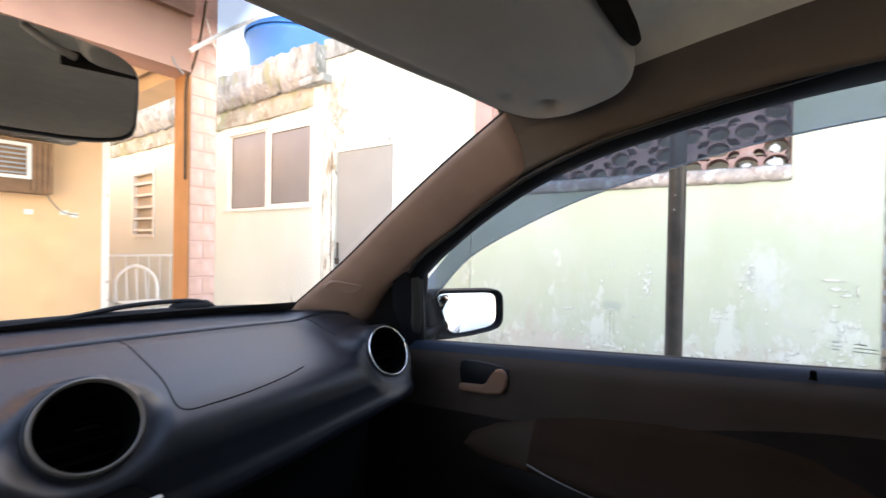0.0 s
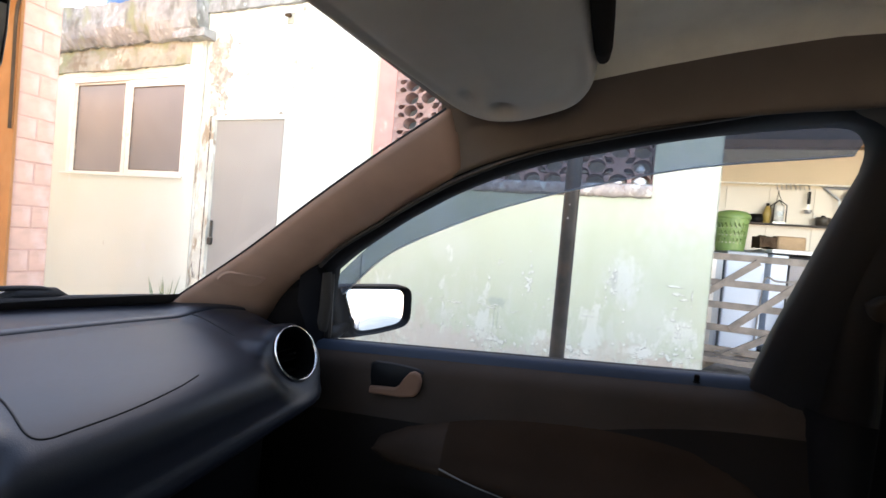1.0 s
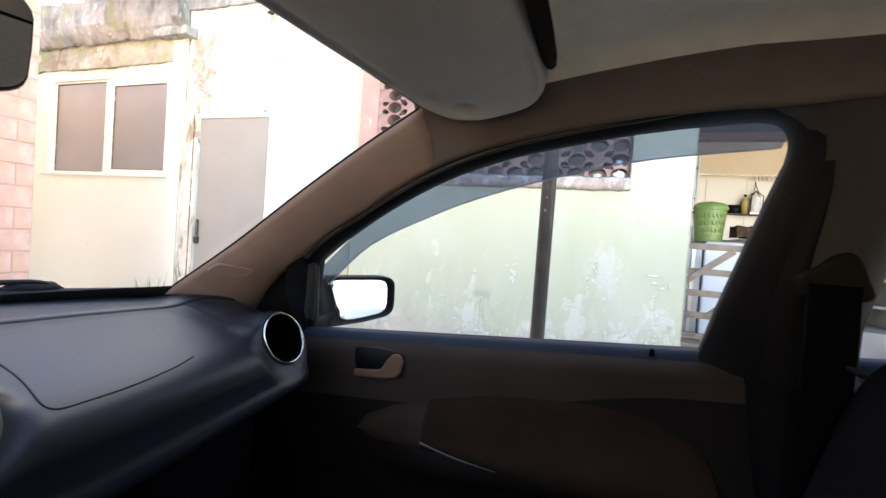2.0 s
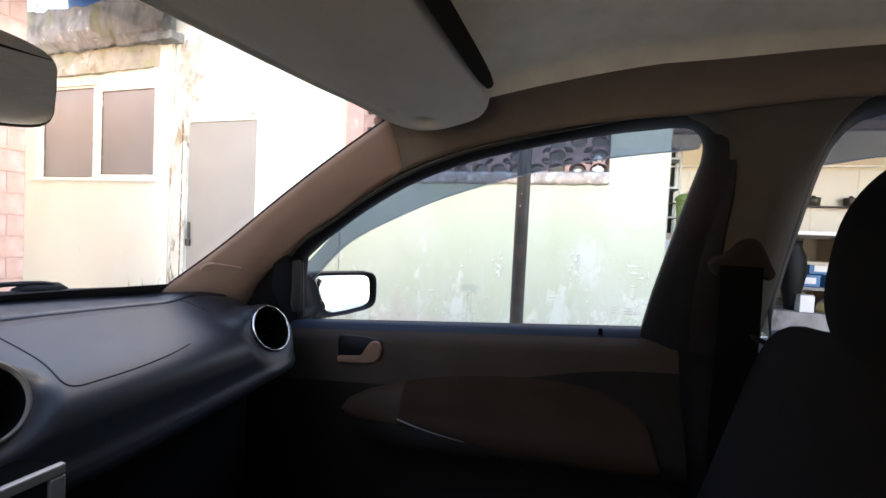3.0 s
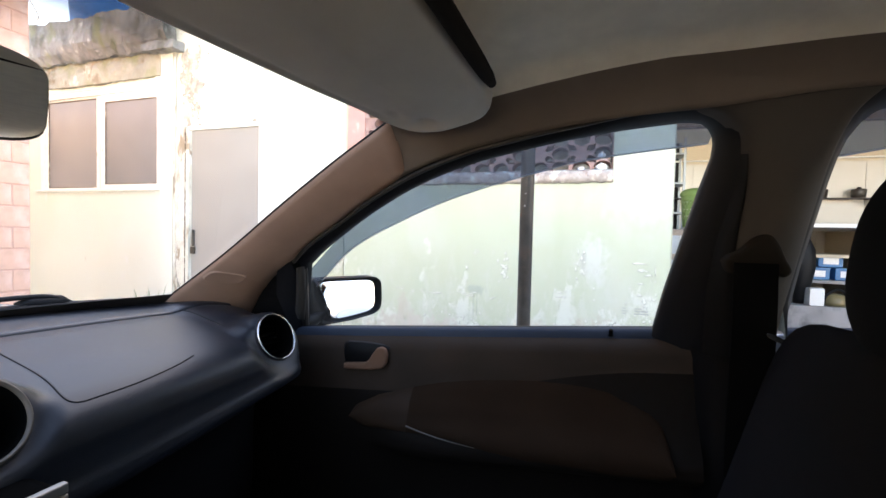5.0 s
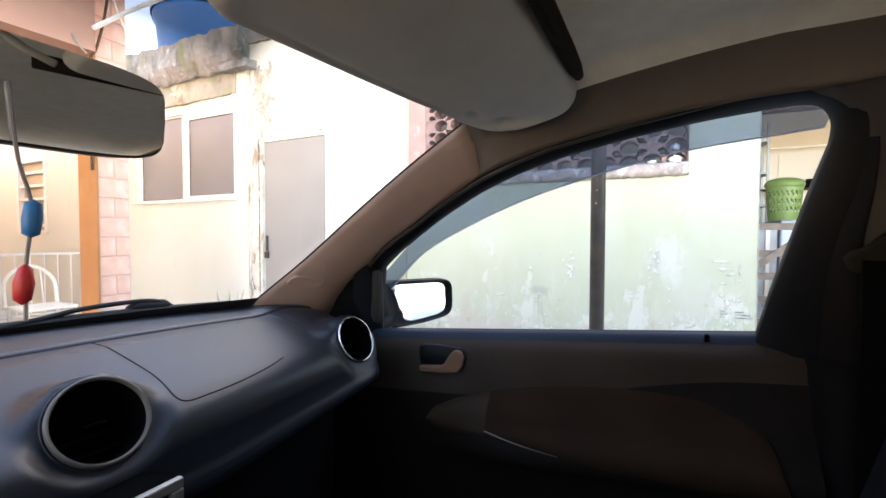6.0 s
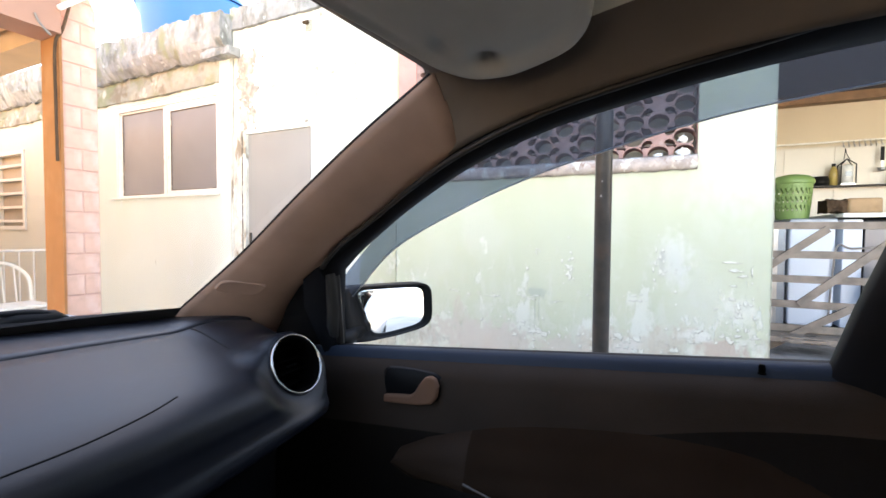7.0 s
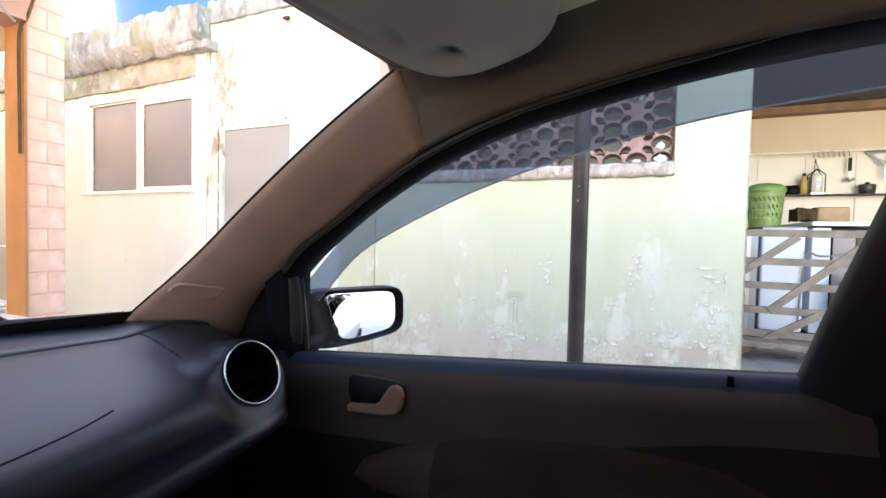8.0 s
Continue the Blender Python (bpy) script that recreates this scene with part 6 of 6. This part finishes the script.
for x0, x1, z0, z1 in ((1.278, 1.564, 0.919, 0.930), (1.278, 1.564, 0.782, 0.793), (1.278, 1.292, 0.7935, 0.9185), (1.550, 1.564, 0.7935, 0.9185)):
    part("radio_bezel", B(x0, x1, 0.984, 0.9925, z0, z1), SATIN, stack, "silver bezel", bevel=0.002)
part("radio_face", B(1.2925, 1.5495, 0.988, 0.9925, 0.794, 0.918), BLACK, stack)
for x in (1.325, 1.515):
    part("knob", lathe([(0.016, 0), (0.015, 0.018), (0, 0.019)], (x, 0.987, 0.85), (0, -1, 0), 20), BLACK, stack)

# steering wheel
SW = Vector((1.06, 0.80, 0.93))
sn = Vector((0, -0.88, 0.47)).normalized()
su = Vector((1, 0, 0))
sv = sn.cross(su)
wheel = part("steering_wheel", tube(bmesh.new(), [SW + 0.185 * (math.cos(2 * math.pi * k / 48) * su + math.sin(2 * math.pi * k / 48) * sv) for k in range(49)], 0.014, 10, ends=False), BLACK, car, "black steering wheel", smooth=True)
part("hub", lathe([(0.07, -0.02), (0.075, 0.0), (0.06, 0.02), (0, 0.025)], SW, sn, 28), BLACK, wheel, smooth=True)
for a in (0.0, math.pi, 1.5 * math.pi):
    d = math.cos(a) * su + math.sin(a) * sv
    part("spoke", tube(bmesh.new(), [SW + 0.06 * d, SW + 0.18 * d], [0.02, 0.012], 8), BLACK, wheel)
part("column", tube(bmesh.new(), [SW - 0.02 * sn, SW - 0.22 * sn], 0.04, 14), BLACK, wheel)


# seats
def seat(cx, y0, name):
    def slab(w0, w1, depth, path, nrm, shrink=None):
        rings = []
        n = len(path)
        for i, p in enumerate(path):
            u = i / (n - 1)
            w = w0 + (w1 - w0) * u
            e = shrink[i] if shrink else 1 - 0.25 * max(0, (abs(2 * u - 1) - 0.8) / 0.2) ** 2
            ring = []
            for j in range(28):
                a = 2 * math.pi * j / 28
                c, sI = math.cos(a), math.sin(a)
                wing = 0.025 * abs(c) ** 3 if sI > 0 else 0
                ring.append(Vector(p) + Vector((w * e * math.copysign(abs(c) ** 0.6, c), 0, 0)) + Vector(nrm) * (depth * e * math.copysign(abs(sI) ** 0.6, sI) + wing))
            rings.append(ring)
        return pad(rings)
    base = part(name, slab(0.24, 0.235, 0.06, [(cx, y0 + 0.02, 0.50), (cx, y0 + 0.12, 0.50), (cx, y0 + 0.3, 0.515), (cx, y0 + 0.45, 0.53), (cx, y0 + 0.5, 0.525)], (0, 0, 1)), SEAT, car, "black fabric car seat", smooth=True)
    back = part("backrest", slab(0.235, 0.19, 0.05, [(cx, y0 + 0.02, 0.52), (cx, y0 - 0.02, 0.66), (cx, y0 - 0.07, 0.84), (cx, y0 - 0.105, 0.98), (cx, y0 - 0.114, 1.02), (cx, y0 - 0.119, 1.045), (cx, y0 - 0.122, 1.062), (cx, y0 - 0.124, 1.072), (cx, y0 - 0.125, 1.078), (cx, y0 - 0.126, 1.081)], (0, 1, 0.2), (0.9, 1.0, 1.0, 0.99, 0.97, 0.93, 0.86, 0.77, 0.64, 0.4)), SEAT, base, smooth=True)
    rings = []
    hc = Vector((cx, y0 - 0.138, 1.166))
    for k in range(25):
        u = -math.cos(math.pi * k / 24)
        r = math.sqrt(max(0.02, 1 - abs(u) ** 2.6))
        ring = []
        for j in range(44):
            a = 2 * math.pi * j / 44
            c, sI = math.cos(a), math.sin(a)
            ring.append(hc + Vector((0.125 * r * math.copysign(abs(c) ** 0.75, c), 0.055 * (0.55 + 0.45 * r) * math.copysign(abs(sI) ** 0.8, sI) - 0.012 * u, 0.106 * u)))
        rings.append(ring)
    part("headrest", pad(rings), SEAT, base, "black fabric headrest", smooth=True)
    for dx in (-0.06, 0.06):
        part("headrest_post", tube(bmesh.new(), [(cx + dx, y0 - 0.125, 1.0), (cx + dx, y0 - 0.145, 1.1)], 0.006, 8), BLACK, base)
    part("seat_rail", B(cx - 0.2, cx + 0.2, y0 + 0.05, y0 + 0.45, 0.285, 0.44), BLACK, base)


seat(1.785, 0.335, "passenger_seat")
seat(1.055, 0.16, "driver_seat")
rb = part("rear_bench", B(0.80, 2.04, -0.85, -0.38, 0.34, 0.58), SEAT, car, "black fabric rear bench", bevel=0.05)
part("bench_back", pad([[Vector((CX + 0.6 * math.copysign(abs(math.cos(a)) ** 0.4, math.cos(a)), -0.86 - 0.12 * k + 0.06 * math.sin(a), 0.5 + 0.15 * k)) for a in [2 * math.pi * j / 24 for j in range(24)]] for k in range(4)]), SEAT, rb, smooth=True)

# cabin floor, tunnel, bulkhead and tail
part("cabin_floor", B(0.74, 2.10, -1.25, 1.25, 0.25, 0.285), RUBBER, car)
part("tunnel", B(1.30, 1.54, -0.3, 1.1, 0.286, 0.46), BLACK, car, bevel=0.03)
part("bulkhead", B(0.74, 2.10, 1.25, 1.28, 0.25, 0.95), BLACK, car)
part("tailgate_trim", B(0.80, 2.04, -1.30, -1.26, 0.25, 1.0), PILLAR, car)
tg = part("rear_glass", grid([[Vector((CX + u * 0.52, -1.27 + 0.13 * v, 1.0 + 0.30 * v)) for u in (-1, -0.5, 0, 0.5, 1)] for v in (0, 0.5, 1)]), FILM, car, smooth=True)
tg.visible_shadow = False

# outer body
rows = []
for i in range(25):
    y = 0.80 - 2.05 * i / 24
    zc = 1.425 + 0.06 * math.sin(math.pi * min(1, 0.15 + 0.85 * (0.80 - y) / 2.05)) + 0.01
    rows.append([Vector((CX + u * 0.52, y, zc - 0.045 * abs(u) ** 6)) for u in [-1 + k / 10 for k in range(21)]])
part("roof_panel", grid(rows), PAINT, car, "grey painted roof", smooth=True, solid=0.012)
rows = []
for i in range(13):
    y = 1.42 + 0.95 * i / 12
    rows.append([Vector((CX + u * 0.70, y, 0.965 - 0.13 * (i / 12) ** 1.6 - 0.06 * abs(u) ** 3)) for u in [-1 + k / 8 for k in range(17)]])
part("bonnet", grid(rows), PAINT, car, "grey painted bonnet", smooth=True, solid=-0.012)
part("cowl", grid([[Vector((CX + u * 0.68, 1.40 + dy - 0.06 * abs(u) ** 2, 0.995 - dz - 0.02 * abs(u))) for u in [-1 + k / 8 for k in range(17)]] for dy, dz in ((-0.02, -0.005), (0.03, 0.0), (0.07, 0.02), (0.10, 0.03))]), RUBBER, car, "black plastic cowl", smooth=True)
for s in (1, -1):
    rows = []
    for z, dx in ((0.22, -0.02), (0.35, 0.02), (0.55, 0.05), (0.75, 0.05), (0.88, 0.03), (0.935, 0.012)):
        rows.append([side(s, (2.185 + dx - 0.06 * max(0, (abs(y - 0.5) - 1.2)), y, z + (0.0865 * (1.134 - max(-0.8, min(1.3, y))) if z > 0.8 else 0))) for y in [-1.28 + 0.146 * k for k in range(26)]])
    part("body_side", grid(rows), PAINT, car, "grey painted car side", smooth=True, solid=0.006)
    for y in (1.72, -0.78):
        wc = side(s, (2.17, y, 0.29))
        wh = part("wheel", lathe([(0.29, -0.085), (0.29, 0.085), (0.20, 0.095), (0.20, -0.095), (0.29, -0.085)], wc, (1, 0, 0), 32), TYRE, car, smooth=True)
        part("rim", lathe([(0.2, -0.07), (0.19, 0.06), (0.12, 0.045), (0.04, 0.06), (0, 0.06)], wc, (s, 0, 0), 24), SATIN, wh, smooth=True)
    part("roof_rail", tube(bmesh.new(), [side(s, (gx(z, 0.0) + 0.004, y, z + 0.03)) for y, z in ((1.40, 0.97), (1.25, 1.06), (1.07, 1.17), (0.90, 1.265), (0.72, 1.33), (0.5, 1.37), (0.1, 1.385), (-0.45, 1.36), (-0.8, 1.25), (-1.1, 1.05))], 0.024, 8), PAINT, car, smooth=True)
part("front_end", pad([[Vector((CX + 0.72 * math.copysign(abs(math.cos(a)) ** 0.3, math.cos(a)) * (1 - 0.1 * k), 2.30 + 0.11 * k, 0.54 + 0.30 * (1 - 0.15 * k) * math.copysign(abs(math.sin(a)) ** 0.4, math.sin(a)))) for a in [2 * math.pi * j / 32 for j in range(32)]] for k in (0, 1)]), PAINT, car, smooth=True)
part("tail_end", B(0.76, 2.08, -1.38, -1.31, 0.3, 1.0), PAINT, car, bevel=0.03)

# wipers resting at the foot of the windscreen
for dx in (0.0, -0.52):
    wp = part("wiper", tube(bmesh.new(), spline([(1.855 + dx, 1.46, 1.030), (1.81 + dx, 1.46, 1.048), (1.70 + dx, 1.46, 1.049), (1.60 + dx, 1.46, 1.037), (1.36 + dx, 1.46, 1.022)], 24), 0.0045, 8), RUBBER, car, "black wiper arm", smooth=True)
    part("pivot_cap", tube(bmesh.new(), [(1.77 + dx, 1.465, 1.036), (1.79 + dx, 1.465, 1.038), (1.84 + dx, 1.465, 1.034), (1.86 + dx, 1.465, 1.026)], [0.006, 0.013, 0.013, 0.006], 10), RUBBER, wp, smooth=True)
part("cowl_strip", tube(bmesh.new(), spline([(0.82, 1.45, 1.012), (1.1, 1.46, 1.028), (1.42, 1.47, 1.032), (1.75, 1.46, 1.028), (2.02, 1.45, 1.012)], 30), 0.011, 8), RUBBER, car, smooth=True)

# etched marks on the side glass
for dy, dz, w in ((0.0, 0.0, 0.007), (0.0, -0.005, 0.010), (0.0, -0.010, 0.008), (-0.021, 0.0, 0.012), (-0.021, -0.005, 0.022), (-0.021, -0.010, 0.024)):
    y, z = 0.453 + dy, 1.056 + dz
    part("glass_etching", grid([[Vector((gx(z + k, -0.004), y, z + k)), Vector((gx(z + k, -0.004), y - w, z + k))] for k in (0, 0.0011)]), STEEL, car, "small frosted mark on the glass")

# ornament hanging from the inside mirror
orn = thing("mirror_ornament", (1.42, 0.94, 1.26), "cord ornament with blue and red beads hanging from the mirror", "ornament")
part("cord", tube(bmesh.new(), spline([(1.42, 0.945, 1.285), (1.424, 0.945, 1.235), (1.431, 0.945, 1.20), (1.427, 0.945, 1.16), (1.426, 0.945, 1.12)], 16), 0.0013, 6), CABLE, orn)
part("bead", lathe([(0, -0.014), (0.005, -0.011), (0.006, 0.0), (0.005, 0.011), (0, 0.014)], (1.431, 0.945, 1.192), (0.1, 0, 1), 16), BLUEP, orn, "blue bead", smooth=True)
part("bead", lathe([(0, -0.016), (0.005, -0.012), (0.006, 0.0), (0.004, 0.01), (0, 0.014)], (1.4255, 0.945, 1.147), (0.1, 0, 1), 16), REDP, orn, "red bead", smooth=True)

# ---- small masonry pieces ----
bh = 0.145
brick_meshes = []
for w in (0.112, 0.214, 0.102):
    bm = B(-w / 2 + 0.002, w / 2 - 0.002, 0, 0.03, 0.003, bh - 0.003)
    bmesh.ops.bevel(bm, geom=bm.edges[:], offset=0.005, segments=1, affect="EDGES")
    me = bpy.data.meshes.new("brick")
    bm.to_mesh(me)
    me.materials.append(BRICK)
    brick_meshes.append((w, me))
rnd = random.Random(9)
for j in range(20):
    for k, (w, me) in enumerate(brick_meshes[:1] + brick_meshes[2:] if j % 2 else brick_meshes[1:2]):
        x = 3.06 + w / 2 + (0.112 if k else 0)
        ob = new("brick", me)
        ob.parent = pillar
        ob.matrix_parent_inverse = Matrix.Translation(-Vector(pillar.location))
        ob.location = (x, 4.211 + rnd.uniform(-0.002, 0.002), bh * j)

for i in range(11):
    for j in range(4):
        z = 2.125 - TY * (j + 1)
        ob = new("tile", tile_mesh)
        ob.parent = kw
        ob.matrix_parent_inverse = Matrix.Translation(-Vector(kw.location))
        ob.location = (KX - 0.0145, -4.982 + TY * i, z)
